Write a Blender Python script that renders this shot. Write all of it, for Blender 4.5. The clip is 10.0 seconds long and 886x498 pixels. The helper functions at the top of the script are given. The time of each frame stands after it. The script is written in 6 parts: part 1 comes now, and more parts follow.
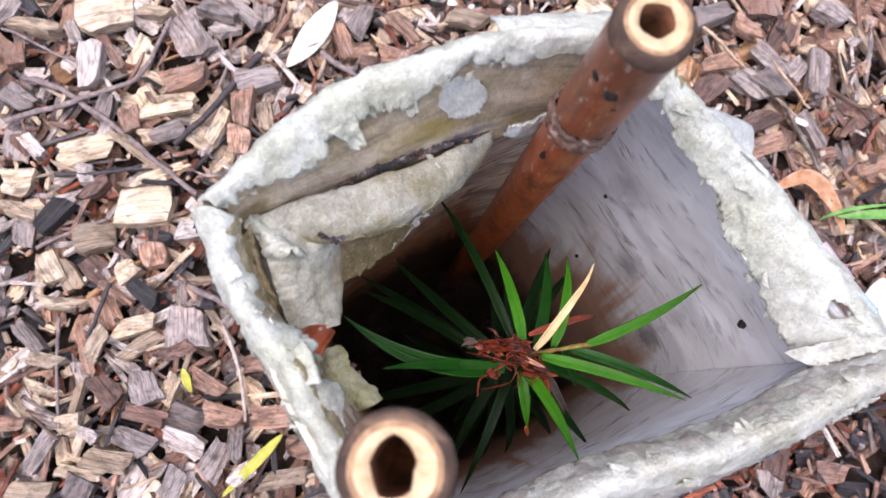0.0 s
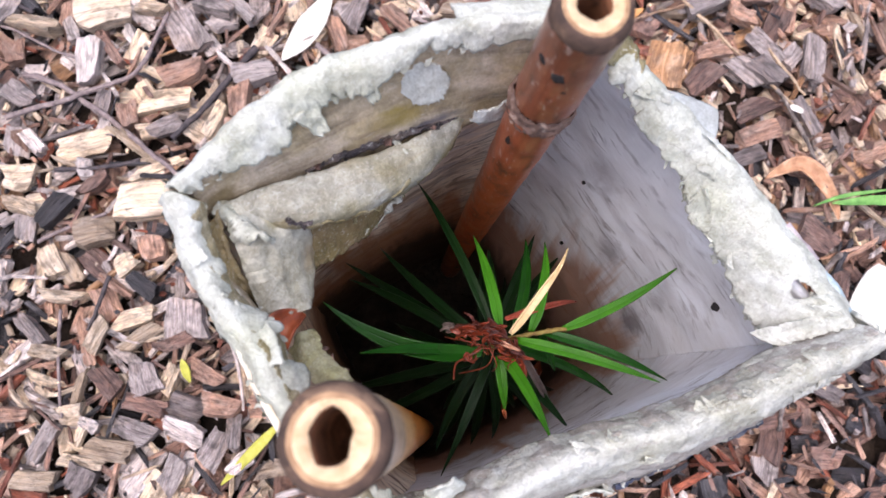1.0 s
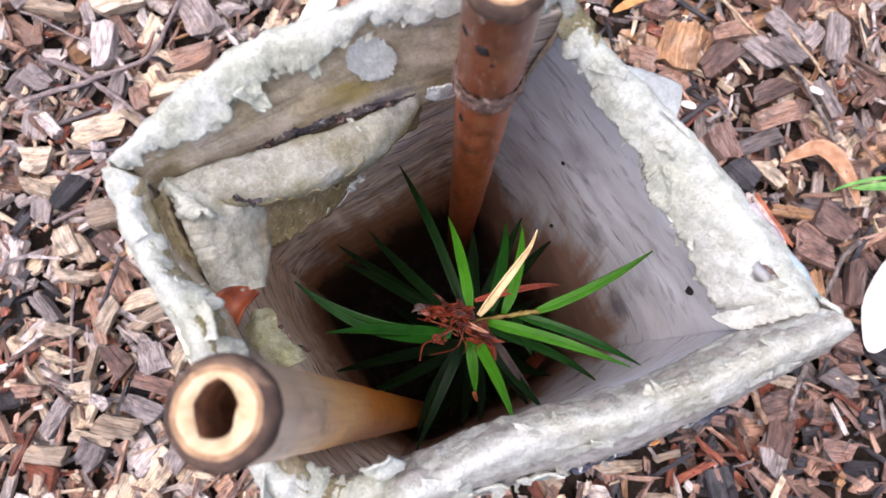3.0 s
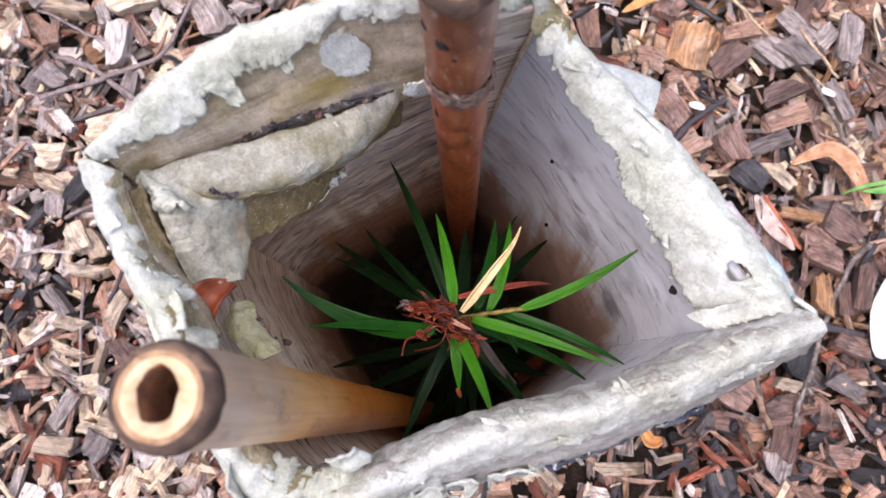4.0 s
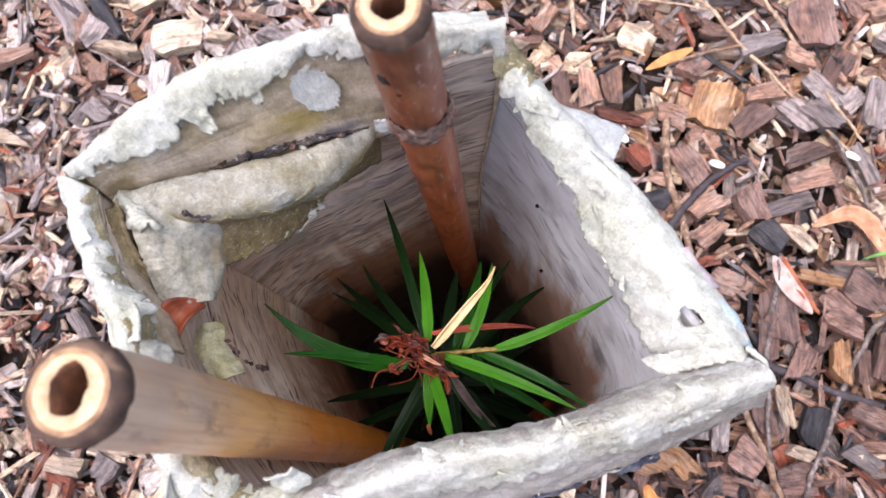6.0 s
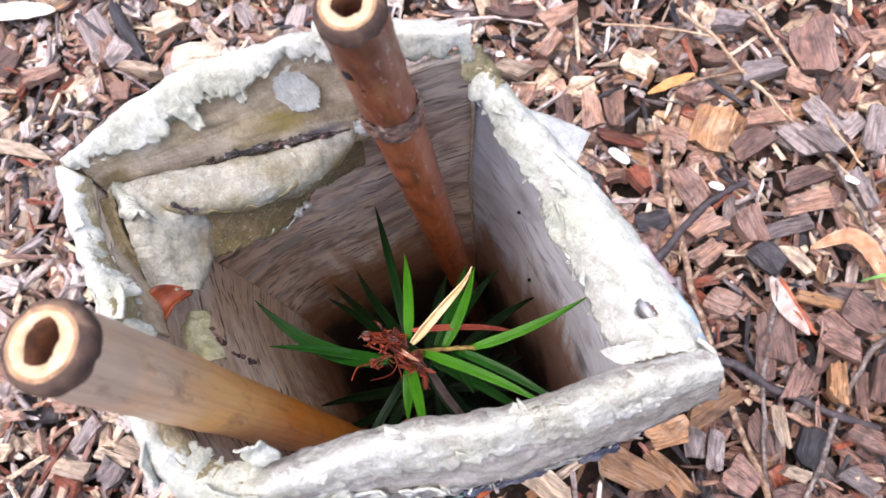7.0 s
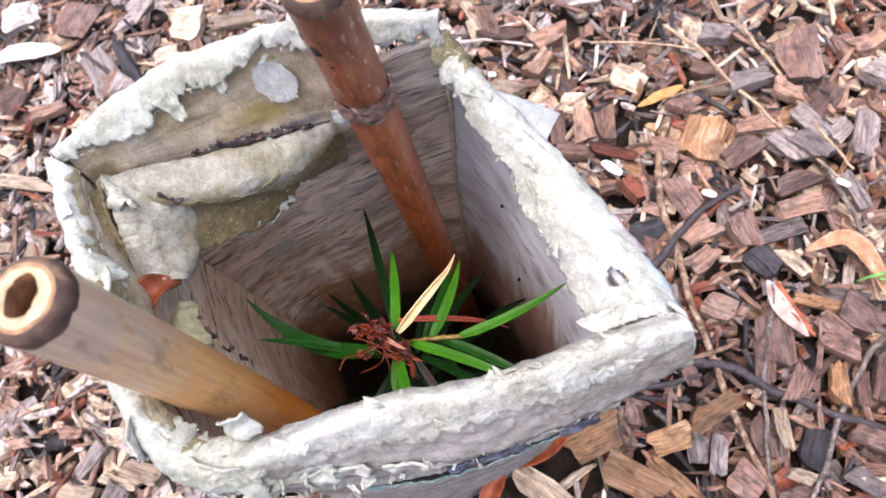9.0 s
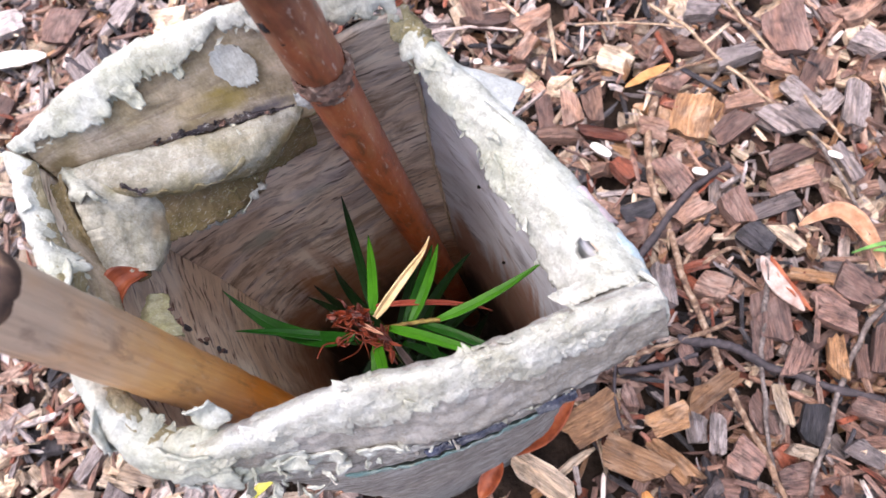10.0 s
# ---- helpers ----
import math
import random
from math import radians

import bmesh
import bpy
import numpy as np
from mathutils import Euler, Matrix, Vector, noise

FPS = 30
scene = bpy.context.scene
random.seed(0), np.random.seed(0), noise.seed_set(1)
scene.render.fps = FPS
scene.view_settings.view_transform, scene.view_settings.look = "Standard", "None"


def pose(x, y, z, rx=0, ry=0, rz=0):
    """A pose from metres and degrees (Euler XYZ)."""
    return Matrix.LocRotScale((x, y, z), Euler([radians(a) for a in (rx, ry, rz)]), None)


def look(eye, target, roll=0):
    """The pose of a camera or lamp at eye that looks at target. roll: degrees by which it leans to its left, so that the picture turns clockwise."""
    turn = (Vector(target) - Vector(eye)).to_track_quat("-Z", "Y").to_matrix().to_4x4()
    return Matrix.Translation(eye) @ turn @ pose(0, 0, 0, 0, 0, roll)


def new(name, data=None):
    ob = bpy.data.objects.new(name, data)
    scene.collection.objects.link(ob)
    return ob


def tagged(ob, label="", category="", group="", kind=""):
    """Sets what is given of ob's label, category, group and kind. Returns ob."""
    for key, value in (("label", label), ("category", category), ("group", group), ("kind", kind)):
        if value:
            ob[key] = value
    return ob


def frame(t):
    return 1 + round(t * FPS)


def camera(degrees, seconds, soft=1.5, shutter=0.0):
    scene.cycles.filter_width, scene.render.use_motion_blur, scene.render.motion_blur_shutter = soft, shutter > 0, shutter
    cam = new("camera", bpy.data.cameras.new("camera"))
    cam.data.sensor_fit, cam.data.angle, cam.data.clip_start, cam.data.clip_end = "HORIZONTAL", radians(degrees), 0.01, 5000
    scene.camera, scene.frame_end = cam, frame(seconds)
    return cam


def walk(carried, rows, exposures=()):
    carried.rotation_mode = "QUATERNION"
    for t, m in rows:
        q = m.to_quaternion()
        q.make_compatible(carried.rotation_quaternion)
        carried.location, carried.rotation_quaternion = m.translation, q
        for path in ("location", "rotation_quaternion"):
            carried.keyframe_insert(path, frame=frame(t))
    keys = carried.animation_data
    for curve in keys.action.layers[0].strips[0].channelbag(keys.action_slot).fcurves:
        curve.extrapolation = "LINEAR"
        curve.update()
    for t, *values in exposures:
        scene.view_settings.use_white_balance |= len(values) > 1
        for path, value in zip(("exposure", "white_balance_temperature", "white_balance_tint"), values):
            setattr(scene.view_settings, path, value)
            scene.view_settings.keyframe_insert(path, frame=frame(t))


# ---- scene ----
cam = camera(61.23, 10.0, soft=1.5)
PATH = [
    (0, (0.00870, 0.01977, 0.32900), (0.0449, 0.5446, -1.6006), 4.516),
    (0.5, (0.01192, 0.01970, 0.32963), (0.0340, 0.5358, -1.6025), 2.870),
    (1, (0.01650, 0.01753, 0.33104), (0.0201, 0.5265, -1.6031), 0.557),
    (1.5, (0.01901, 0.01600, 0.33179), (0.0035, 0.5185, -1.6040), -1.582),
    (2, (0.02611, 0.01786, 0.32986), (-0.0131, 0.5014, -1.6104), -4.605),
    (2.5, (0.03083, 0.01772, 0.32878), (-0.0372, 0.4851, -1.6147), -8.192),
    (2.7, (0.03099, 0.01755, 0.32863), (-0.0464, 0.4866, -1.6141), -8.994),
    (3.8, (0.03799, 0.01456, 0.32948), (-0.1247, 0.4977, -1.6045), -16.577),
    (4, (0.04022, 0.01583, 0.32870), (-0.1234, 0.4914, -1.6070), -17.080),
    (4.5, (0.04313, 0.01604, 0.32869), (-0.1418, 0.5083, -1.6009), -17.917),
    (5, (0.04802, 0.01656, 0.32764), (-0.1642, 0.5301, -1.5936), -19.207),
    (5.5, (0.05203, 0.01470, 0.32782), (-0.1957, 0.5536, -1.5822), -20.607),
    (6, (0.05598, 0.01287, 0.32926), (-0.2396, 0.6133, -1.5555), -21.033),
    (6.2, (0.05939, 0.01210, 0.32946), (-0.2458, 0.6160, -1.5526), -21.473),
    (7.3, (0.06827, 0.00300, 0.33324), (-0.3071, 0.6856, -1.5088), -22.143),
    (7.5, (0.06885, 0.00176, 0.33264), (-0.3085, 0.6845, -1.5090), -22.221),
    (8, (0.07012, -0.00117, 0.33433), (-0.3215, 0.7254, -1.4874), -21.864),
    (8.5, (0.07438, -0.00418, 0.33375), (-0.3356, 0.7654, -1.4662), -22.722),
    (9, (0.07482, -0.00574, 0.33093), (-0.3225, 0.7580, -1.4743), -22.922),
    (9.5, (0.07603, -0.00574, 0.32790), (-0.3375, 0.7512, -1.4765), -25.231),
    (10, (0.08126, -0.00713, 0.32612), (-0.3312, 0.7462, -1.4801), -26.353),
]
walk(cam, [(t, look(eye, target, roll)) for t, eye, target, roll in PATH], [(0, 0.88, 6320, 17), (5, 0.96, 6420, 18), (7.5, 1.16, 6440, 18), (8.5, 1.15, 6450, 18), (10, 1.08, 6470, 18)])
# a phone lens held close: the stake tips are out of focus
cam.data.dof.use_dof, cam.data.dof.focus_distance, cam.data.dof.aperture_fstop = True, 0.185, 38.0

# ---- world, sun, exposure ----
world = bpy.data.worlds.new("world")
scene.world = world
world.use_nodes = True
wn = world.node_tree.nodes
sky = wn.new("ShaderNodeTexSky")
sky.sky_type = "NISHITA"
sky.sun_disc = False
sky.sun_elevation = radians(68)
sky.sun_rotation = radians(-110)
sky.air_density, sky.dust_density, sky.ozone_density = 1.0, 4.0, 1.0
wn["Background"].inputs["Strength"].default_value = 0.15
world.node_tree.links.new(sky.outputs[0], wn["Background"].inputs["Color"])

sun = new("sun", bpy.data.lights.new("sun", "SUN"))
sun.data.energy, sun.data.angle, sun.data.color = 1.5, radians(60), (1.0, 0.95, 0.9)
sun.matrix_world = look((0.20, -0.06, 1.0), (0, 0, 0))


# ---- materials ----
class Mat:
    """A node material with short calls."""

    def __init__(self, name, rough=0.7, spec=0.5, metal=0.0):
        self.m = bpy.data.materials.new(name)
        self.m.use_nodes = True
        self.t = self.m.node_tree
        self.b = self.t.nodes["Principled BSDF"]
        self.b.inputs["Roughness"].default_value = rough
        self.b.inputs["Specular IOR Level"].default_value = spec
        self.b.inputs["Metallic"].default_value = metal

    def n(self, kind, **kw):
        nd = self.t.nodes.new("ShaderNode" + kind)
        for k, v in kw.items():
            nd.inputs[k].default_value = v
        return nd

    def l(self, a, b):
        self.t.links.new(a, b)

    def coords(self, scale, which="UV", turn=(0, 0, 0)):
        c = self.n("TexCoord")
        mp = self.n("Mapping", Scale=scale, Rotation=turn)
        self.l(c.outputs[which], mp.inputs["Vector"])
        return mp.outputs[0]

    def noise(self, vec, scale, detail=4.0, rough=0.55, warp=0.0):
        nd = self.n("TexNoise", Scale=scale, Detail=detail, Roughness=rough, Distortion=warp)
        if vec is not None:
            self.l(vec, nd.inputs["Vector"])
        return nd.outputs["Fac"]

    def ramp(self, fac, stops):
        r = self.n("ValToRGB")
        e = r.color_ramp.elements
        while len(e) < len(stops):
            e.new(0.5)
        for k, (p, c) in enumerate(stops):
            e[k].position = p
            e[k].color = (*c, 1) if len(c) == 3 else c
        self.l(fac, r.inputs[0])
        return r.outputs[0]

    def mix(self, fac, a, b, mode="MIX"):
        nd = self.t.nodes.new("ShaderNodeMix")
        nd.data_type, nd.blend_type = "RGBA", mode
        for v, s in ((fac, nd.inputs[0]), (a, nd.inputs[6]), (b, nd.inputs[7])):
            if isinstance(v, (int, float)):
                s.default_value = v
            elif isinstance(v, tuple):
                s.default_value = (*v, 1)
            else:
                self.l(v, s)
        return nd.outputs[2]

    def math(self, op, a, b=0.0):
        nd = self.t.nodes.new("ShaderNodeMath")
        nd.operation = op
        for v, s in ((a, nd.inputs[0]), (b, nd.inputs[1])):
            if isinstance(v, (int, float)):
                s.default_value = v
            else:
                self.l(v, s)
        return nd.outputs[0]

    def spot(self, col, at, size, tint, amount, soft=0.35):
        """A stain of its own shape round a place, in metres; once a painted shadow."""
        c = self.n("TexCoord")
        off = self.n("VectorMath")
        off.operation = "SUBTRACT"
        off.inputs[1].default_value = at
        self.l(c.outputs["Object"], off.inputs[0])
        mp = self.n("Mapping", Scale=tuple(1 / v for v in size))
        self.l(off.outputs[0], mp.inputs["Vector"])
        far = self.n("VectorMath")
        far.operation = "LENGTH"
        self.l(mp.outputs[0], far.inputs[0])
        wob = self.noise(self.coords((170, 170, 170), "Object"), 1.0, 5, 0.6, 0.8)
        d = self.math("ADD", far.outputs["Value"], self.math("MULTIPLY", self.math("SUBTRACT", wob, 0.5), 1.6))
        f = self.ramp(d, [(max(0.0, 0.75 - soft), (1, 1, 1)), (min(1.0, 0.75 + soft), (0, 0, 0))])
        return self.mix(self.math("MULTIPLY", f, amount), col, tint)

    def colour(self, sock):
        self.l(sock, self.b.inputs["Base Color"])

    def bump(self, height, strength=0.4, dist=0.001):
        bp = self.n("Bump", Strength=strength, Distance=dist)
        self.l(height, bp.inputs["Height"])
        if self.b.inputs["Normal"].links:
            self.l(self.b.inputs["Normal"].links[0].from_socket, bp.inputs["Normal"])
        self.l(bp.outputs[0], self.b.inputs["Normal"])

    def each(self):
        """A random number for each piece, joined or single."""
        o, g = self.n("ObjectInfo"), self.n("NewGeometry")
        return self.math("FRACT", self.math("ADD", o.outputs["Random"], g.outputs["Random Per Island"]))


def wood_mat(name, light, mid, dark, rough=0.6):
    """A weathered chip: grain along u, a tone of its own, bleached, raw and rotten blotches."""
    m = Mat(name, rough, 0.45)
    one = m.each()
    shift = m.math("MULTIPLY", one, 60.0)

    def field(scale, detail, hard, warp):
        nd = m.n("TexNoise", Scale=1.0, Detail=detail, Roughness=hard, Distortion=warp)
        nd.noise_dimensions = "4D"
        m.l(m.coords(scale), nd.inputs["Vector"])
        m.l(shift, nd.inputs["W"])
        return nd.outputs["Fac"]
    fine = field((110, 2300, 1), 4, 0.7, 0.5)
    band = field((50, 620, 1), 3, 0.6, 0.9)
    broad = field((110, 170, 1), 4, 0.62, 0.6)
    wash = field((75, 130, 1), 3, 0.6, 0.8)
    rot = field((190, 330, 1), 5, 0.7, 0.6)
    col = m.ramp(fine, [(0.33, dark), (0.48, mid), (0.64, light)])
    raw = tuple(min(0.95, c * k) for c, k in zip(light, (1.12, 0.98, 0.82)))
    bleach = tuple(min(0.95, 0.55 * c + 0.42 * max(light) * k) for c, k in zip(light, (1.0, 0.90, 0.79)))
    col = m.mix(m.math("MULTIPLY", m.ramp(wash, [(0.50, (0, 0, 0)), (0.66, (1, 1, 1))]), 0.6), col, bleach)
    col = m.mix(m.math("MULTIPLY", m.ramp(wash, [(0.34, (1, 1, 1)), (0.48, (0, 0, 0))]), 0.45), col, raw)
    col = m.mix(m.math("MULTIPLY", m.ramp(band, [(0.38, (1, 1, 1)), (0.50, (0, 0, 0))]), 0.5), col, tuple(0.75 * d for d in dark))
    tone = m.ramp(one, [(0.0, (0.55, 0.52, 0.52)), (0.4, (1.08, 1.06, 1.06)), (1.0, (1.55, 1.51, 1.47))])
    col = m.mix(1.0, col, tone, "MULTIPLY")
    blot = m.ramp(broad, [(0.34, (1, 1, 1)), (0.52, (0, 0, 0))])
    col = m.mix(m.math("MULTIPLY", blot, 0.72), col, tuple(0.45 * c for c in dark))
    col = m.mix(m.math("MULTIPLY", m.ramp(rot, [(0.33, (1, 1, 1)), (0.42, (0, 0, 0))]), 0.7), col, tuple(0.25 * c for c in dark))
    m.colour(col)
    m.bump(fine, 1.0, 0.0012)
    m.bump(band, 0.9, 0.0018)
    m.bump(rot, 0.5, 0.0012)
    return m.m


chip_pale = wood_mat("chip_pale", (0.86, 0.73, 0.57), (0.70, 0.54, 0.38), (0.27, 0.18, 0.12))
chip_tan = wood_mat("chip_tan", (0.59, 0.385, 0.285), (0.40, 0.232, 0.168), (0.12, 0.062, 0.043))
chip_orange = wood_mat("chip_orange", (0.54, 0.32, 0.175), (0.38, 0.205, 0.095), (0.17, 0.08, 0.04))
chip_brown = wood_mat("chip_brown", (0.39, 0.235, 0.185), (0.235, 0.14, 0.113), (0.07, 0.041, 0.036))
chip_grey = wood_mat("chip_grey", (0.49, 0.425, 0.41), (0.31, 0.26, 0.25), (0.09, 0.07, 0.064))
chip_mauve = wood_mat("chip_mauve", (0.83, 0.755, 0.725), (0.65, 0.56, 0.53), (0.23, 0.18, 0.165))
chip_dark = wood_mat("chip_dark", (0.10, 0.095, 0.108), (0.045, 0.041, 0.047), (0.013, 0.012, 0.013), 0.5)
chip_red = wood_mat("chip_red", (0.42, 0.13, 0.075), (0.26, 0.075, 0.04), (0.1, 0.03, 0.018))
CHIPS = [chip_pale, chip_tan, chip_brown, chip_grey, chip_dark, chip_red, chip_mauve, chip_orange]

soil = Mat("soil", 0.9, 0.2)
soil.colour(soil.ramp(soil.noise(soil.coords((90, 90, 90), "Object"), 1.0, 6, 0.65), [(0.3, (0.010, 0.007, 0.006)), (0.55, (0.035, 0.024, 0.018)), (0.8, (0.08, 0.055, 0.04))]))
soil.bump(soil.noise(soil.coords((160, 160, 160), "Object"), 1.0, 5), 0.9, 0.006)


def paper_mat(name, base, stain, streak, streak_amount, stain_amount, fluff=0.5, rough=0.8, blot=None, blot_amount=0.0, fine=(110, 620, 1), spots=(), mottle=0.6):
    """Sodden, peeling paperboard: stains, streaks along the board, mould and fibre relief."""
    m = Mat(name, rough, 0.3)
    s = m.noise(m.coords(fine), 1.0, 4, 0.6, 0.8)
    s2 = m.noise(m.coords((55, 210, 1)), 1.0, 4, 0.6, 1.0)
    st = m.noise(m.coords((60, 60, 75), "Object"), 1.0, 5, 0.6, 0.8)
    lump = m.noise(m.coords((230, 230, 230), "Object"), 1.0, 5, 0.65)
    fib = m.noise(m.coords((1100, 1100, 500), "Object"), 1.0, 3, 0.7, 1.5)
    col = m.mix(m.math("MULTIPLY", m.ramp(st, [(0.40, (0, 0, 0)), (0.62, (1, 1, 1))]), stain_amount), base, stain)
    col = m.mix(m.math("MULTIPLY", m.ramp(s2, [(0.46, (0, 0, 0)), (0.64, (1, 1, 1))]), streak_amount * 0.7), col, tuple(0.5 * (p + q) for p, q in zip(stain, streak)))
    col = m.mix(m.math("MULTIPLY", m.ramp(s, [(0.54, (0, 0, 0)), (0.68, (1, 1, 1))]), streak_amount), col, streak)
    if blot:
        mould = m.noise(m.coords((95, 260, 1)), 1.0, 3, 0.5, 0.3)
        col = m.mix(m.math("MULTIPLY", m.ramp(mould, [(0.57, (0, 0, 0)), (0.70, (1, 1, 1))]), blot_amount), col, blot)
    col = m.mix(mottle, col, m.ramp(lump, [(0.30, (0.47, 0.46, 0.42)), (0.5, (0.85, 0.845, 0.82)), (0.62, (1.12, 1.12, 1.12))]), "MULTIPLY")
    col = m.mix(mottle * 0.85, col, m.ramp(fib, [(0.32, (0.55, 0.54, 0.5)), (0.6, (1.08, 1.08, 1.08))]), "MULTIPLY")
    strand = m.noise(m.coords((260, 260, 900), "Object"), 1.0, 2, 0.5, 6.0)
    col = m.mix(m.math("MULTIPLY", m.ramp(strand, [(0.60, (0, 0, 0)), (0.68, (1, 1, 1))]), 0.5 * fluff), col, (0.82, 0.83, 0.81))
    for at, size, tint, amount in spots:
        col = m.spot(col, at, size, tint, amount)
    m.colour(col)
    m.bump(lump, fluff * 0.6, 0.0011)
    m.bump(strand, fluff * 0.6, 0.0006)
    m.bump(fib, fluff * 0.8, 0.0005)
    return m.m


paper_white = paper_mat("paper_white", (0.605, 0.63, 0.592), (0.40, 0.42, 0.30), (0.42, 0.41, 0.36), 0.4, 0.55, 0.55)
paper_film = paper_mat("paper_film", (0.55, 0.58, 0.58), (0.48, 0.52, 0.48), (0.5, 0.5, 0.48), 0.3, 0.4, 0.25, 0.5)
paper_roll = paper_mat("paper_roll", (0.605, 0.62, 0.585), (0.42, 0.42, 0.31), (0.36, 0.33, 0.31), 0.45, 0.6, 0.7)
# third spot: brown shadow of the far-left corner, put into the colour
paper_beige = paper_mat("paper_beige", (0.60, 0.51, 0.40), (0.42, 0.325, 0.15), (0.28, 0.21, 0.16), 0.6, 0.65, 0.35, 0.8, (0.1, 0.08, 0.07), 0.5,
                        spots=(((0.0076, 0.0745, 0.2125), (0.0075, 0.006, 0.0045), (0.33, 0.25, 0.05), 0.8), ((0.0120, 0.0750, 0.2065), (0.010, 0.007, 0.0022), (0.10, 0.10, 0.14), 0.75),
                               ((-0.0190, 0.0560, 0.2165), (0.004, 0.004, 0.003), (0.13, 0.09, 0.03), 0.7)))
paper_grey = paper_mat("paper_grey", (0.47, 0.45, 0.425), (0.33, 0.30, 0.25), (0.2, 0.18, 0.155), 0.6, 0.65, 0.6, 0.7)
paper_fold = paper_mat("paper_fold", (0.41, 0.41, 0.365), (0.27, 0.25, 0.15), (0.30, 0.26, 0.17), 0.45, 0.8, 0.4, 0.5, (0.28, 0.24, 0.17), 0.4, mottle=0.75,
                       spots=(((0.0040, 0.0640, 0.1975), (0.012, 0.008, 0.004), (0.27, 0.23, 0.10), 0.7), ((0.0150, 0.0730, 0.1990), (0.008, 0.006, 0.005), (0.30, 0.25, 0.12), 0.7), ((-0.0019, 0.0592, 0.2010), (0.008, 0.006, 0.0032), (0.20, 0.17, 0.075), 0.75), ((0.0073, 0.0638, 0.1985), (0.008, 0.006, 0.0034), (0.18, 0.15, 0.065), 0.8), ((0.0157, 0.0711, 0.1990), (0.006, 0.005, 0.0040), (0.17, 0.13, 0.06), 0.8)))
paper_flap = paper_mat("paper_flap", (0.55, 0.55, 0.50), (0.40, 0.385, 0.28), (0.36, 0.32, 0.24), 0.35, 0.7, 0.35, 0.45, mottle=0.75,
                       spots=(((-0.0085, 0.0515, 0.1990), (0.0035, 0.005, 0.005), (0.26, 0.20, 0.12), 0.75), ((-0.0115, 0.0545, 0.2115), (0.005, 0.003, 0.003), (0.36, 0.33, 0.18), 0.6)))
paper_moss = paper_mat("paper_moss", (0.40, 0.35, 0.21), (0.20, 0.17, 0.07), (0.20, 0.17, 0.1), 0.4, 0.8, 0.8, 0.9)
paper_umber = paper_mat("paper_umber", (0.22, 0.165, 0.09), (0.15, 0.125, 0.045), (0.22, 0.15, 0.08), 0.5, 0.7, 0.6, 0.7, (0.1, 0.07, 0.04), 0.5)
seam_tan = paper_mat("seam_tan", (0.72, 0.60, 0.45), (0.5, 0.38, 0.25), (0.4, 0.3, 0.2), 0.3, 0.5, 0.3, 0.6)
paper_scrap = paper_mat("paper_scrap", (0.55, 0.53, 0.37), (0.40, 0.38, 0.16), (0.35, 0.30, 0.15), 0.4, 0.7, 0.5, 0.7)
paper_print = paper_mat("paper_print", (0.46, 0.45, 0.43), (0.30, 0.28, 0.25), (0.10, 0.085, 0.08), 0.85, 0.7, 0.7, 0.7, (0.1, 0.09, 0.1), 0.6)
ink_teal = paper_mat("ink_teal", (0.16, 0.33, 0.32), (0.38, 0.42, 0.40), (0.42, 0.42, 0.4), 0.7, 0.9, 0.6, 0.6)
ink_navy = paper_mat("ink_navy", (0.045, 0.055, 0.10), (0.022, 0.025, 0.04), (0.34, 0.36, 0.40), 0.6, 0.6, 0.6, 0.5)
ink_blue = paper_mat("ink_blue", (0.40, 0.54, 0.62), (0.52, 0.56, 0.58), (0.55, 0.55, 0.55), 0.4, 0.6, 0.4, 0.6)
ink_pink = paper_mat("ink_pink", (0.52, 0.43, 0.47), (0.5, 0.46, 0.48), (0.5, 0.48, 0.48), 0.3, 0.5, 0.4, 0.6)


groove_brown = paper_mat("groove_brown", (0.42, 0.34, 0.21), (0.26, 0.20, 0.08), (0.15, 0.10, 0.05), 0.5, 0.8, 0.7, 0.9)
crack_black = paper_mat("crack_black", (0.09, 0.075, 0.085), (0.04, 0.04, 0.06), (0.30, 0.23, 0.16), 0.7, 0.6, 0.8, 0.8)


paper_patch = paper_mat("paper_patch", (0.70, 0.72, 0.70), (0.56, 0.58, 0.53), (0.6, 0.6, 0.58), 0.3, 0.5, 0.5, 0.7)


paper_olive = paper_mat("paper_olive", (0.33, 0.295, 0.20), (0.19, 0.16, 0.07), (0.16, 0.12, 0.065), 0.5, 0.8, 0.6, 0.7)


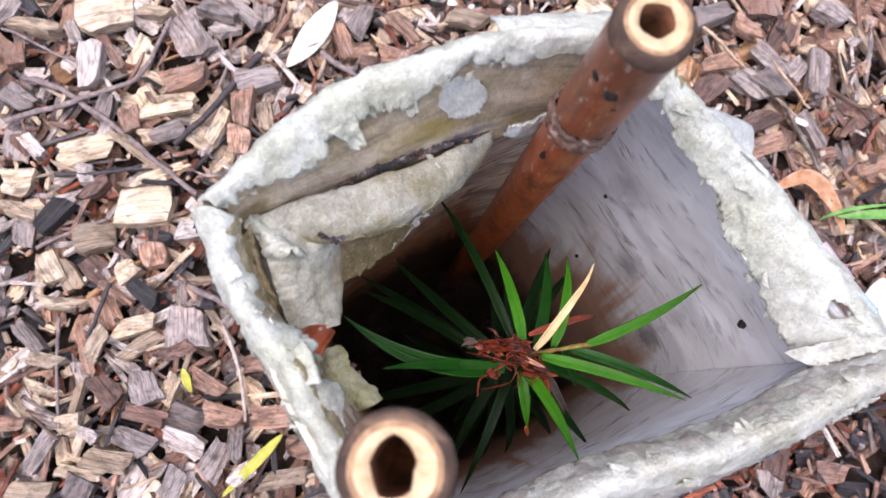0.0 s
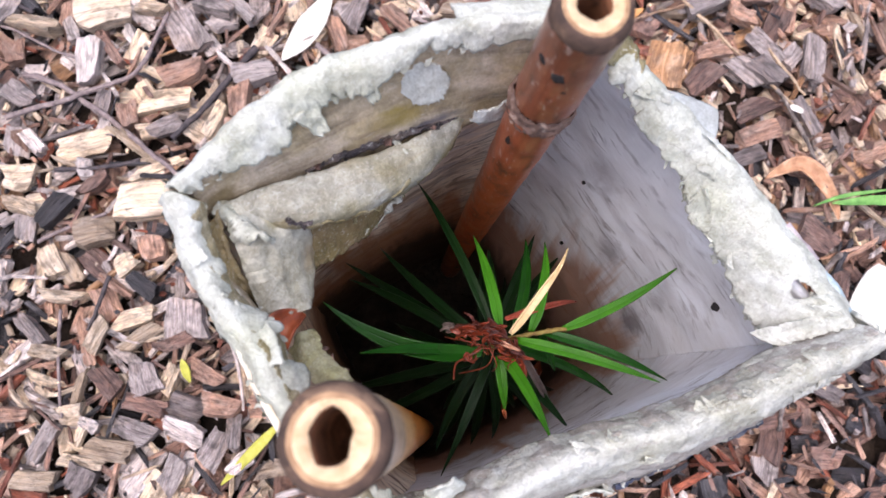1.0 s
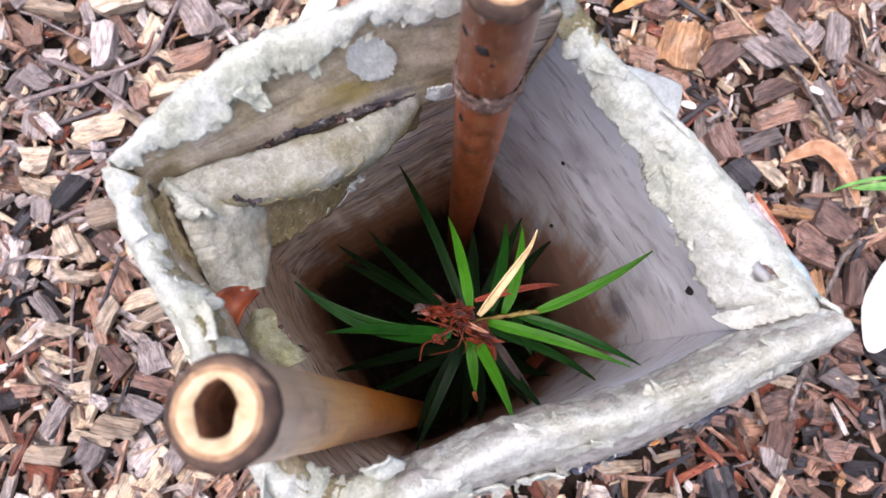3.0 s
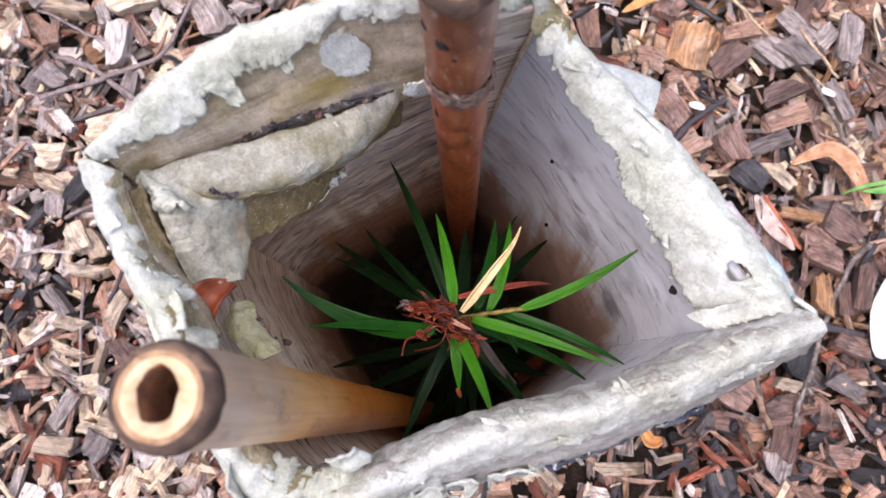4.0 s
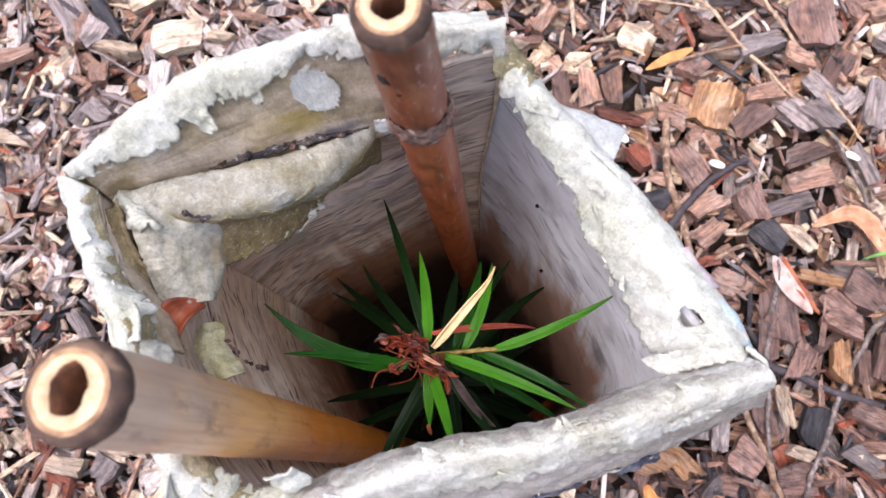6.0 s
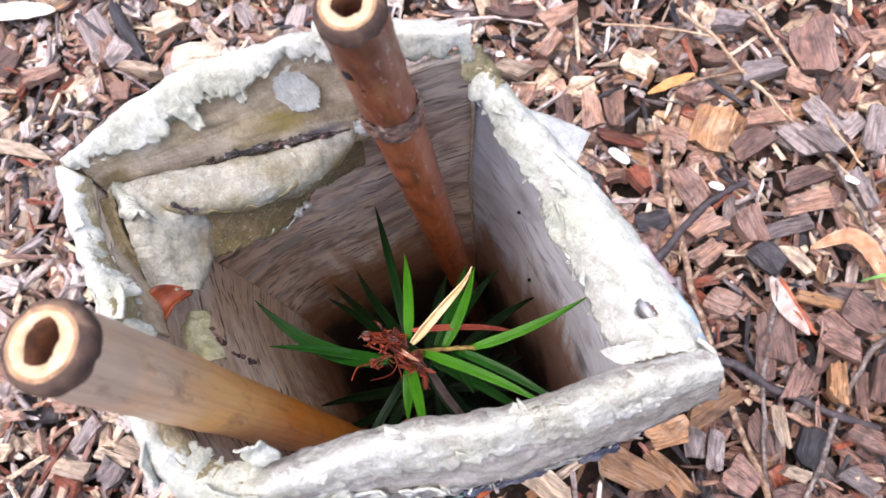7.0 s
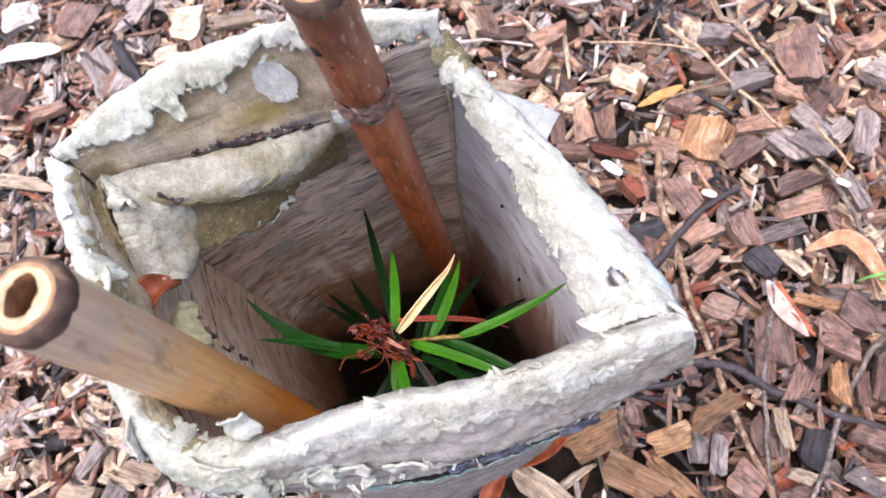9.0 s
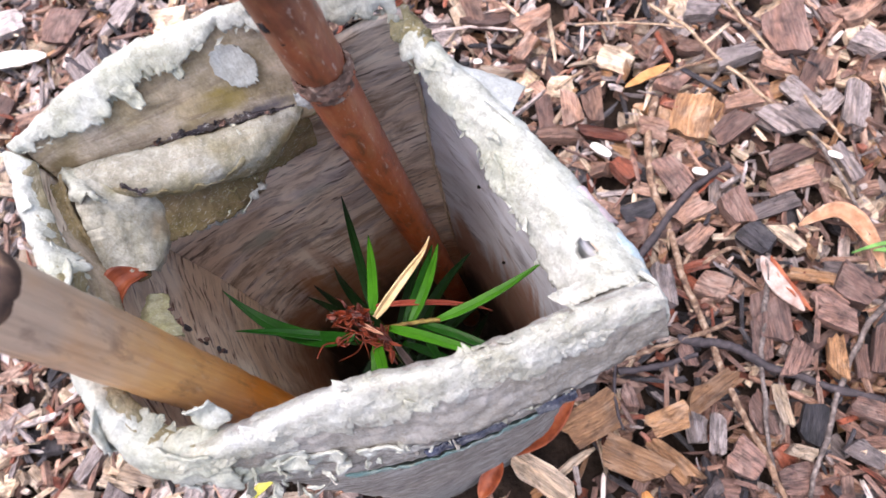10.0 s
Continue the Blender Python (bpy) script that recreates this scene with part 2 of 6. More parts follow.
def board_mat(name, base, warm, dark, camo, dashes, mould_amount, cluster=0.47, spots=(), cold=0.7, rust=0.7, wet=0.20, shade_reach=0.09):
    """The bare inner face of the board: soft stains, clusters of short fibre dashes, mould, a wet rust-brown foot, the
    hollow's shade painted lowest.
    """
    m = Mat(name, 0.6, 0.3)
    broad = m.noise(m.coords((26, 26, 34), "Object"), 1.0, 5, 0.6, 0.5)
    col = m.mix(m.math("MULTIPLY", m.ramp(broad, [(0.40, (0, 0, 0)), (0.64, (1, 1, 1))]), 0.75), base, warm)
    patch = m.noise(m.coords((46, 105, 1)), 1.0, 5, 0.66, 1.1)
    mid = tuple(0.5 * (p + q) for p, q in zip(warm, dark))
    col = m.mix(m.math("MULTIPLY", m.ramp(patch, [(0.47, (0, 0, 0)), (0.62, (1, 1, 1))]), camo), col, mid)
    cool = m.noise(m.coords((48, 130, 1), turn=(0, 0, 0.3)), 1.0, 3, 0.6, 0.5)
    col = m.mix(m.math("MULTIPLY", m.ramp(cool, [(0.52, (0, 0, 0)), (0.66, (1, 1, 1))]), camo * cold), col, (0.46, 0.43, 0.47))
    dash = m.noise(m.coords((130, 560, 1)), 1.0, 2, 0.5, 0.3)
    group = m.noise(m.coords((38, 70, 1)), 1.0, 3, 0.6)
    where = m.math("MULTIPLY", m.ramp(dash, [(0.55, (0, 0, 0)), (0.66, (1, 1, 1))]), m.ramp(group, [(cluster, (0, 0, 0)), (cluster + 0.18, (1, 1, 1))]))
    col = m.mix(m.math("MULTIPLY", where, dashes), col, dark)
    mould = m.noise(m.coords((75, 190, 1)), 1.0, 4, 0.6, 0.3)
    col = m.mix(m.math("MULTIPLY", m.ramp(mould, [(0.56, (0, 0, 0)), (0.72, (1, 1, 1))]), mould_amount), col, (0.2, 0.195, 0.23))
    fibre = m.noise(m.coords((90, 2400, 1)), 1.0, 3, 0.6, 0.4)
    col = m.mix(0.12, col, m.ramp(fibre, [(0.3, (0.7, 0.7, 0.7)), (0.65, (1.1, 1.1, 1.1))]), "MULTIPLY")
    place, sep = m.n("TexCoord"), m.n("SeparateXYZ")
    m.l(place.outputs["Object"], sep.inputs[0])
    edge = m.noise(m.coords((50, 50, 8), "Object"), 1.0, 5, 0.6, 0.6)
    # rust-brown wet stain rising from the foot
    damp_shade = m.math("SUBTRACT", m.math("MULTIPLY", edge, wet), sep.outputs[2])
    col = m.mix(m.math("MULTIPLY", m.ramp(m.math("ADD", m.math("MULTIPLY", damp_shade, 22), 0.5), [(0.2, (0, 0, 0)), (0.8, (1, 1, 1))]), rust), col, (0.40, 0.18, 0.075))
    # darkest foot: shade of the deep hollow painted into the board
    foot_shade = m.math("SUBTRACT", m.math("MULTIPLY", edge, shade_reach), sep.outputs[2])
    col = m.mix(m.math("MULTIPLY", m.ramp(m.math("ADD", m.math("MULTIPLY", foot_shade, 24), 0.5), [(0.25, (0, 0, 0)), (0.75, (1, 1, 1))]), 0.85), col, (0.045, 0.028, 0.018))
    for at, size, tint, amount in spots:
        col = m.spot(col, at, size, tint, amount, 0.5)
    m.colour(col)
    m.bump(patch, 0.2, 0.0008)
    m.bump(fibre, 0.1, 0.0002)
    return m.m


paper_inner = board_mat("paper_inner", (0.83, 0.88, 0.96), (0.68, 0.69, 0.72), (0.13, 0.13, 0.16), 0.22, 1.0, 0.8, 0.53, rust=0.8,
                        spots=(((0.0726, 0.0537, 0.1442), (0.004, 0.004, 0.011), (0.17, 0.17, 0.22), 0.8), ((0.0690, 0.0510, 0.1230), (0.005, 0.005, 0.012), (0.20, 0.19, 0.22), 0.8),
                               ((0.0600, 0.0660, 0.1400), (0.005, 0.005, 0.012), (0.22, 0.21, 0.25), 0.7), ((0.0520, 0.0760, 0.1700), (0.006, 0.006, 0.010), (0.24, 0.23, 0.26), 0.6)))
paper_brown = board_mat("paper_brown", (0.90, 0.80, 0.68), (0.60, 0.43, 0.30), (0.10, 0.07, 0.055), 0.9, 0.9, 0.6, 0.38, cold=0.6, rust=0.8, wet=0.185, shade_reach=0.105,
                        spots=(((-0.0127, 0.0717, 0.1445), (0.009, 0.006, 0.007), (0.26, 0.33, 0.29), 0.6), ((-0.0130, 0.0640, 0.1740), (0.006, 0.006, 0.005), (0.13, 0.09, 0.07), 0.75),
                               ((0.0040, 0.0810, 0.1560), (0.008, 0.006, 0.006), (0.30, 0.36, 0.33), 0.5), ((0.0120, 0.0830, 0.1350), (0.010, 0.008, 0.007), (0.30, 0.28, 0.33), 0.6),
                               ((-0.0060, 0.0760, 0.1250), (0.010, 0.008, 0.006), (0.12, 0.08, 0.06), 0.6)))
paper_left = board_mat("paper_left", (0.93, 0.83, 0.68), (0.70, 0.50, 0.32), (0.16, 0.09, 0.06), 0.55, 1.0, 0.35, 0.36, cold=0.1, rust=0.75, wet=0.15, shade_reach=0.06)


def plain_mat(name, stops, scale, rough=0.6, bump=0.3, which="Object", spec=0.4):
    m = Mat(name, rough, spec)
    f = m.noise(m.coords(scale, which), 1.0, 5, 0.6, 0.5)
    m.colour(m.ramp(f, stops))
    m.bump(f, bump, 0.0006)
    return m.m


knot_black = plain_mat("knot_black", [(0.3, (0.006, 0.006, 0.008)), (0.7, (0.03, 0.025, 0.025))], (900, 900, 900), 0.7, 0.4)


# ---- building helpers ----
def thing(name, at, label, category, group="", kind=""):
    ob = new(name)
    ob.location = at
    ob.empty_display_size = 0.01
    return tagged(ob, label, category, group, kind)


def part(name, bm, mat, parent=None, label="", smooth=True):
    me = bpy.data.meshes.new(name)
    bm.to_mesh(me)
    bm.free()
    for p in me.polygons:
        p.use_smooth = smooth
    for mt in mat if isinstance(mat, list) else [mat]:
        me.materials.append(mt)
    ob = new(name, me)
    if parent:
        ob.parent = parent
        top = parent
        off = Vector()
        while top:
            off += top.location
            top = top.parent
        ob.location = -off
    if label:
        ob["label"] = label
    return ob


def smooth_line(pts, s):
    """A point at s (0 to 1) on a smooth line through evenly keyed points."""
    n = len(pts) - 1
    x = min(max(s, 0.0), 1.0) * n
    k = min(int(x), n - 1)
    t = x - k
    p = [Vector(pts[min(max(i, 0), n)]) for i in (k - 1, k, k + 1, k + 2)]
    return 0.5 * (2 * p[1] + (p[2] - p[0]) * t + (2 * p[0] - 5 * p[1] + 4 * p[2] - p[3]) * t * t + (3 * p[1] - p[0] - 3 * p[2] + p[3]) * t ** 3)


def crease_at(p, scale, seed=0.0):
    """Sharp, paper-like creases."""
    q = Vector(p) * scale + Vector((seed, -seed, seed * 0.6))
    return 1.0 - 2.2 * abs(noise.noise(q)) + 0.5 * (0.5 - abs(noise.noise(q * 2.3)))


def rough_at(p, scale, seed=0.0):
    return noise.fractal(Vector(p) * scale + Vector((seed, seed * 1.7, -seed)), 0.9, 2.1, 4)


def sheet(fn, nu, nv, thick, rough=0.0, scale=300.0, seed=0.0, holes=None, crease=0.0):
    """A sheet of real thickness from fn(s, t); uv in metres along s and t."""
    bm = bmesh.new()
    uvl = bm.loops.layers.uv.new("uv")
    grid = [[Vector(fn(i / nu, j / nv)) for j in range(nv + 1)] for i in range(nu + 1)]
    norm = [[None] * (nv + 1) for _ in range(nu + 1)]
    for i in range(nu + 1):
        for j in range(nv + 1):
            a = grid[min(i + 1, nu)][j] - grid[max(i - 1, 0)][j]
            b = grid[i][min(j + 1, nv)] - grid[i][max(j - 1, 0)]
            nrm = a.cross(b)
            norm[i][j] = nrm.normalized() if nrm.length > 1e-14 else Vector((0, 0, 1))
    dist_s = [0.0]
    dist_t = [0.0]
    for i in range(nu):
        dist_s.append(dist_s[-1] + (grid[i + 1][nv // 2] - grid[i][nv // 2]).length)
    for j in range(nv):
        dist_t.append(dist_t[-1] + (grid[nu // 2][j + 1] - grid[nu // 2][j]).length)
    front, back = [], []
    for i in range(nu + 1):
        fr, br = [], []
        for j in range(nv + 1):
            p, q = grid[i][j], norm[i][j]
            if rough:
                p = p + q * rough * rough_at(p, scale, seed)
            if crease:
                p = p + q * crease * crease_at(p, scale * 1.0, seed)
            fr.append(bm.verts.new(p + q * thick * 0.5))
            br.append(bm.verts.new(p - q * thick * 0.5))
        front.append(fr)
        back.append(br)

    def face(vs, ks):
        f = bm.faces.new(vs)
        for lp, (i, j) in zip(f.loops, ks):
            lp[uvl].uv = (dist_s[i] + seed, dist_t[j] + seed * 0.37)

    for i in range(nu):
        for j in range(nv):
            if holes and holes((i + 0.5) / nu, (j + 0.5) / nv):
                continue
            ks = [(i, j), (i + 1, j), (i + 1, j + 1), (i, j + 1)]
            face([front[a][b] for a, b in ks], ks)
            ks = ks[::-1]
            face([back[a][b] for a, b in ks], ks)
    edge = [(i, 0) for i in range(nu)] + [(nu, j) for j in range(nv)] + [(i, nv) for i in range(nu, 0, -1)] + [(0, j) for j in range(nv, 0, -1)]
    for k, a in enumerate(edge):
        b = edge[(k + 1) % len(edge)]
        face([front[b[0]][b[1]], front[a[0]][a[1]], back[a[0]][a[1]], back[b[0]][b[1]]], [b, a, a, b])
    return bm


def tube(line, radius, sides, steps, squash=1.0, rough=0.0, scale=300.0, seed=0.0, cap=True):
    """A tube along line(s), radius(s, angle)."""
    bm = bmesh.new()
    uvl = bm.loops.layers.uv.new("uv")
    rings, dist, last = [], [], None
    up = None
    for i in range(steps + 1):
        s = i / steps
        p = Vector(line(s))
        d = (Vector(line(min(s + 0.01, 1))) - Vector(line(max(s - 0.01, 0)))).normalized()
        if up is None:
            up = Vector((0, 0, 1)) if abs(d.z) < 0.8 else Vector((0, 1, 0))
        side = d.cross(up).normalized()
        up2 = side.cross(d).normalized()
        up = up2
        dist.append(0.0 if last is None else dist[-1] + (p - last).length)
        last = p
        ring = []
        for k in range(sides):
            a = 2 * math.pi * k / sides
            r = radius(s, a)
            q = p + side * math.cos(a) * r + up2 * math.sin(a) * r * squash
            if rough:
                q += (q - p).normalized() * rough * rough_at(q, scale, seed)
            ring.append(bm.verts.new(q))
        rings.append(ring)
    for i in range(steps):
        for k in range(sides):
            k2 = (k + 1) % sides
            f = bm.faces.new([rings[i][k], rings[i][k2], rings[i + 1][k2], rings[i + 1][k]])
            rr = radius(0.5, 0) * 2 * math.pi / sides
            for lp, (x, y) in zip(f.loops, [(i, k), (i, k + 1), (i + 1, k + 1), (i + 1, k)]):
                lp[uvl].uv = (dist[x] + seed, y * rr)
    if cap:
        for ring, rev in ((rings[0], False), (rings[-1], True)):
            bm.faces.new(ring if rev else ring[::-1])
    return bm


# ---- ground ----
bm = bmesh.new()
radii = [0.0, 0.15, 0.3, 0.5, 0.8, 1.5, 4, 15, 60, 400, 3000]
rings = [[bm.verts.new((0.03, 0.1, -0.012))]]
for r in radii[1:]:
    rings.append([bm.verts.new((0.03 + r * math.cos(a), 0.1 + r * math.sin(a), -0.012)) for a in np.linspace(0, 2 * math.pi, 48, endpoint=False)])
for k in range(48):
    bm.faces.new([rings[0][0], rings[1][k], rings[1][(k + 1) % 48]])
for a, b in zip(rings[1:], rings[2:]):
    for k in range(48):
        bm.faces.new([a[k], b[k], b[(k + 1) % 48], a[(k + 1) % 48]])
ground = tagged(part("ground", bm, soil.m), "dark damp soil under a mulch of wood chips", "ground", kind="structure")

# the carton stands turned; u runs along its far side, v towards its far side
CU, CV = math.cos(radians(32)), math.sin(radians(32))


def P(u, v, z):
    return Vector((u * CU - v * CV, u * CV + v * CU, z))


rng = random.Random(4)


def chip_mesh(length, width, height, rnd, bm=None, m=None, slot=0):
    """A split chip with ragged, slanting ends and worn corners: 24 corners."""
    own = bm is None
    bm = bm or bmesh.new()
    uvl = bm.loops.layers.uv.verify()
    m = m or Matrix()
    ends = [rnd.uniform(0.7, 1.05), rnd.uniform(0.85, 1.08)]
    slant = [rnd.gauss(0, 0.16), rnd.gauss(0, 0.16)]
    bow = rnd.gauss(0, 0.05)
    out = []
    for n, side in enumerate((1, -1)):
        for k in range(5):
            y = (k / 4 - 0.5) * side
            x = side * 0.5 - side * abs(rnd.gauss(0, 0.055)) + slant[n] * y - side * (0.025 if k in (0, 4) else 0)
            out.append((x * length, (y * ends[n] + bow) * width))
        out.append((rnd.uniform(-0.15, 0.15) * length, side * 0.5 * width * rnd.uniform(0.88, 1.04)))
    tilt = rnd.uniform(-0.35, 0.35)
    curl = rnd.uniform(-0.35, 0.35)
    top = [bm.verts.new(m @ Vector((x, y, height * (0.5 + tilt * y / width + curl * (x / length) ** 2 * 2 + rnd.uniform(-0.12, 0.12))))) for x, y in out]
    low = [bm.verts.new(m @ Vector((x * 0.95 + rnd.uniform(-0.04, 0.04) * length, y * 0.9, -height * 0.5))) for x, y in out]
    mid = bm.verts.new(m @ Vector((rnd.uniform(-0.1, 0.1) * length, rnd.uniform(-0.1, 0.1) * width, height * (0.5 + rnd.uniform(-0.05, 0.18)))))
    off = rnd.uniform(0, 9), rnd.uniform(0, 9)
    flat = [(x + off[0], y + off[1]) for x, y in out]

    def face(vs, us):
        f = bm.faces.new(vs)
        f.material_index = slot
        for lp, q in zip(f.loops, us):
            lp[uvl].uv = q

    face(low[::-1], flat[::-1])
    n = len(out)
    for k in range(n):
        k2 = (k + 1) % n
        a, b = flat[k], flat[k2]
        face([top[k], top[k2], mid], [a, b, off])
        face([top[k2], top[k], low[k], low[k2]], [b, a, (a[0], a[1] + height), (b[0], b[1] + height)])
    return bm if own else None


def near_carton(x, y, margin=0.0):
    u, v = x * CU + y * CV, -x * CV + y * CU
    return 0.002 - margin < u < 0.086 + margin and -0.006 - margin < v < 0.085 + margin


def chip_size(rnd):
    r = rnd.random()
    if r < 0.40:
        w = rnd.uniform(0.006, 0.0125)
        return w * rnd.uniform(1.1, 1.9), w, rnd.uniform(0.002, 0.0045)
    if r < 0.72:
        w = rnd.uniform(0.002, 0.0055)
        return w * rnd.uniform(2.4, 7), w, rnd.uniform(0.0016, 0.0035)
    w = rnd.uniform(0.0025, 0.006)
    return w * rnd.uniform(1.0, 1.8), w, rnd.uniform(0.0015, 0.003)


def chip_bed(name, x0, x1, y0, y1, count, z0, z1, lean, skip, rnd, grow=1.0, damp_shade=False, alone=0):
    bm = bmesh.new()
    bm.loops.layers.uv.new("uv")
    made = 0
    while made < count:
        x, y = rnd.uniform(x0, x1), rnd.uniform(y0, y1)
        made += 1
        if near_carton(x, y, 0.003) or skip(x, y):
            continue
        l, w, h = chip_size(rnd)
        # near right: browner chips, with part of that corner's shade put into the mix
        if x > rnd.gauss(0.09, 0.02) and y < rnd.gauss(0.11, 0.03):
            mix = (2, 18, 40, 8, 26, 8, 1, 4)
        else:
            mix = (44, 18, 3, 8, 2, 3, 40, 1) if x < rnd.gauss(0.02, 0.05) else (26, 38, 12, 8, 2, 4, 10, 10)
        # lowest layer: darker chips, the shade of the gaps put into their colour
        if damp_shade:
            mix = (5, 16, 34, 10, 30, 6, 3, 2) if x > 0.08 and y < 0.12 else (18, 28, 20, 14, 8, 4, 12, 5)
        slot = rnd.choices(range(8), mix)[0]
        m = pose(x, y, rnd.uniform(z0, z1), rnd.gauss(0, lean), rnd.gauss(0, lean), rnd.uniform(0, 360))
        if alone and l * w > 0.00008 and -0.2 < x < 0.22 and 0.0 < y < 0.26:
            alone -= 1
            me = bpy.data.meshes.new("wood_chip")
            own = chip_mesh(l, w, h, rnd)
            own.to_mesh(me)
            own.free()
            me.materials.append(CHIPS[slot])
            ob = new("wood_chip", me)
            ob.parent, ob.matrix_basis = ground, m
            continue
        chip_mesh(l * grow, w * grow, h * grow, rnd, bm, m, slot)
    ob = part(name, bm, CHIPS, ground, smooth=False)
    ob["kind"] = "stuff"
    return ob


KIND = {"P": 0, "T": 1, "B": 2, "G": 3, "D": 4, "R": 5, "M": 6, "O": 7}
PLACED = []
chip_rng = random.Random(11)
SHAPES = {}


def chips(kind, rows):
    """Large chips, each a piece of its own: x, y, turn, length and width in millimetres."""
    for x, y, turn, length, width in rows:
        shape = (round(length / width * 2), kind)
        if shape not in SHAPES:
            bm = chip_mesh(1.0, 1.0, 1.0, chip_rng)
            me = bpy.data.meshes.new("wood_chip")
            bm.to_mesh(me)
            bm.free()
            me.materials.append(CHIPS[KIND[kind]])
            uv = me.uv_layers[0].data
            for d in uv:
                d.uv = (d.uv[0] * 0.02, d.uv[1] * 0.012)
            SHAPES[shape] = me
        ob = new("wood_chip", SHAPES[shape])
        ob.parent = ground
        flip = chip_rng.choice((0, 180))
        ob.matrix_basis = pose(x / 1000, y / 1000, chip_rng.uniform(0.0025, 0.0055), chip_rng.gauss(0, 9), chip_rng.gauss(0, 7), turn + flip) @ Matrix.Diagonal((length * 0.00098, width * 0.00098, chip_rng.uniform(0.0035, 0.008), 1))
        PLACED.append((x / 1000, y / 1000, 0.35 * (length + width) / 2000))


chips("P", [(-149.5, 224.7, 19, 29.4, 22.2), (-182.2, 215.6, 168, 26.5, 7.5), (-151.6, 153.6, 18, 27.7, 13), (-114.5, 176.2, 10, 26.1, 11.2), (-89.7, 165.1, 71, 20.7, 6), (-69.1, 172.1, 103, 17.5, 7.9), (-126.3, 225.1, 170, 15.3, 6.8), (-178.9, 136.6, 179, 16.6, 13.7), (-120.6, 124.7, 6, 26.4, 19.6), (-141, 111.7, 17, 19.5, 14.9), (-176.1, 123.1, 165, 18.3, 5.7), (-124.2, 96.3, 39, 10.7, 10.7), (-157.2, 97.2, 125, 16.2, 9.4), (-151.2, 80.7, 176, 19.7, 5), (-118.9, 71.6, 16, 20.1, 8.9), (-133.9, 63.6, 66, 16.2, 7.6), (-115, 63.3, 36, 19.6, 6.4), (-100.3, 45.2, 70, 13.8, 6.4)])
chips("P", [(-140.7, 30.4, 8, 11.1, 9.9), (-122.4, 15.7, 171, 21.3, 10), (-134.5, 10.4, 171, 20, 5.5), (-153, 3.2, 177, 19.6, 8.8), (-49.7, 8.8, 10, 20.7, 7.9), (25.3, 225.1, 159, 19.6, 10.9), (-155, 56.2, 171, 14.7, 5.9), (-154.4, 44.2, 161, 14.8, 3.6), (88.3, 231.4, 158, 18.8, 13.5), (161.4, 132.7, 133, 16.6, 6.9), (152.7, 58.5, 99, 18.7, 5.5), (158.4, 41, 167, 10, 5.6), (57.7, 25.4, 149, 33.8, 11.5), (-169.6, 269.9, 11, 21.4, 22.9), (-137.3, 273.8, 11, 31.5, 9.9), (-242.2, 162.8, 173, 42.7, 8), (-176.7, 249.1, 38, 16.6, 13.8)])
chips("G", [(181.7, 41.2, 149, 15, 7.9), (-108.7, 213.1, 122, 26.2, 17.6), (-197.1, 224.6, 60, 16.6, 13.9), (-184.8, 179.7, 146, 17.4, 10.7), (-94.8, 225.8, 159, 20, 9.1), (-144.7, 175.1, 78, 15.3, 8.3), (-171.9, 112.6, 94, 13.1, 9.6), (-95.8, 70.2, 97, 19.9, 20.6), (-162.4, 65.8, 135, 19.5, 6.3), (-111, 44.6, 111, 15.1, 13.9), (-112.9, 23.7, 157, 18.2, 9.9), (-133.6, 3.8, 65, 11.6, 12), (-79.9, 16, 63, 16.5, 10.8), (-71.8, 22.9, 95, 16, 6.6), (-25.9, 224, 70, 21.3, 10), (146.8, 229.3, 21, 23, 13.1), (131, 258.1, 169, 16.5, 14.2), (172.8, 205.1, 129, 21.6, 8.8), (185.8, 201.3, 47, 14.3, 9.4)])
chips("G", [(162.9, 191.6, 141, 20.5, 11.9), (196.4, 199.3, 76, 27.7, 11.8), (206.4, 231.9, 149, 17.4, 12.9), (156.9, 147.8, 22, 27.1, 8.1), (181.2, 117, 166, 17.2, 7.8), (189.3, 168.4, 114, 23.4, 6.5), (119.1, 47.9, 92, 12.4, 6.6), (127.2, 46, 87, 16.9, 6.9), (123.9, 24, 50, 11.2, 5), (-214.3, 236.8, 131, 42.2, 20), (-205.5, 287.9, 53, 21.2, 15)])
chips("M", [(-152.8, 197.1, 88, 25.1, 12.3), (-74.4, 189.6, 12, 22.6, 12), (-98, 114.4, 11, 12.4, 9.4), (-91.8, 23.4, 154, 20.5, 9.3), (-94.7, 5.8, 69, 15.1, 9.5), (-151.9, 18.9, 66, 19.3, 7.3), (-164.3, 213.5, 115, 14.1, 6.8), (-113.1, 162.7, 23, 17.9, 8.7), (-174.5, 154.7, 133, 14.5, 6.3), (-81, 224.5, 134, 18.1, 5.7), (-149.4, 141.2, 107, 11.3, 7.5), (-131.9, 25.8, 153, 9.8, 5.5), (-67.3, 10.4, 41, 13.3, 7.1), (-219.3, 86.5, 167, 18.2, 8.8), (-288, 280.4, 39, 24.8, 21.7)])
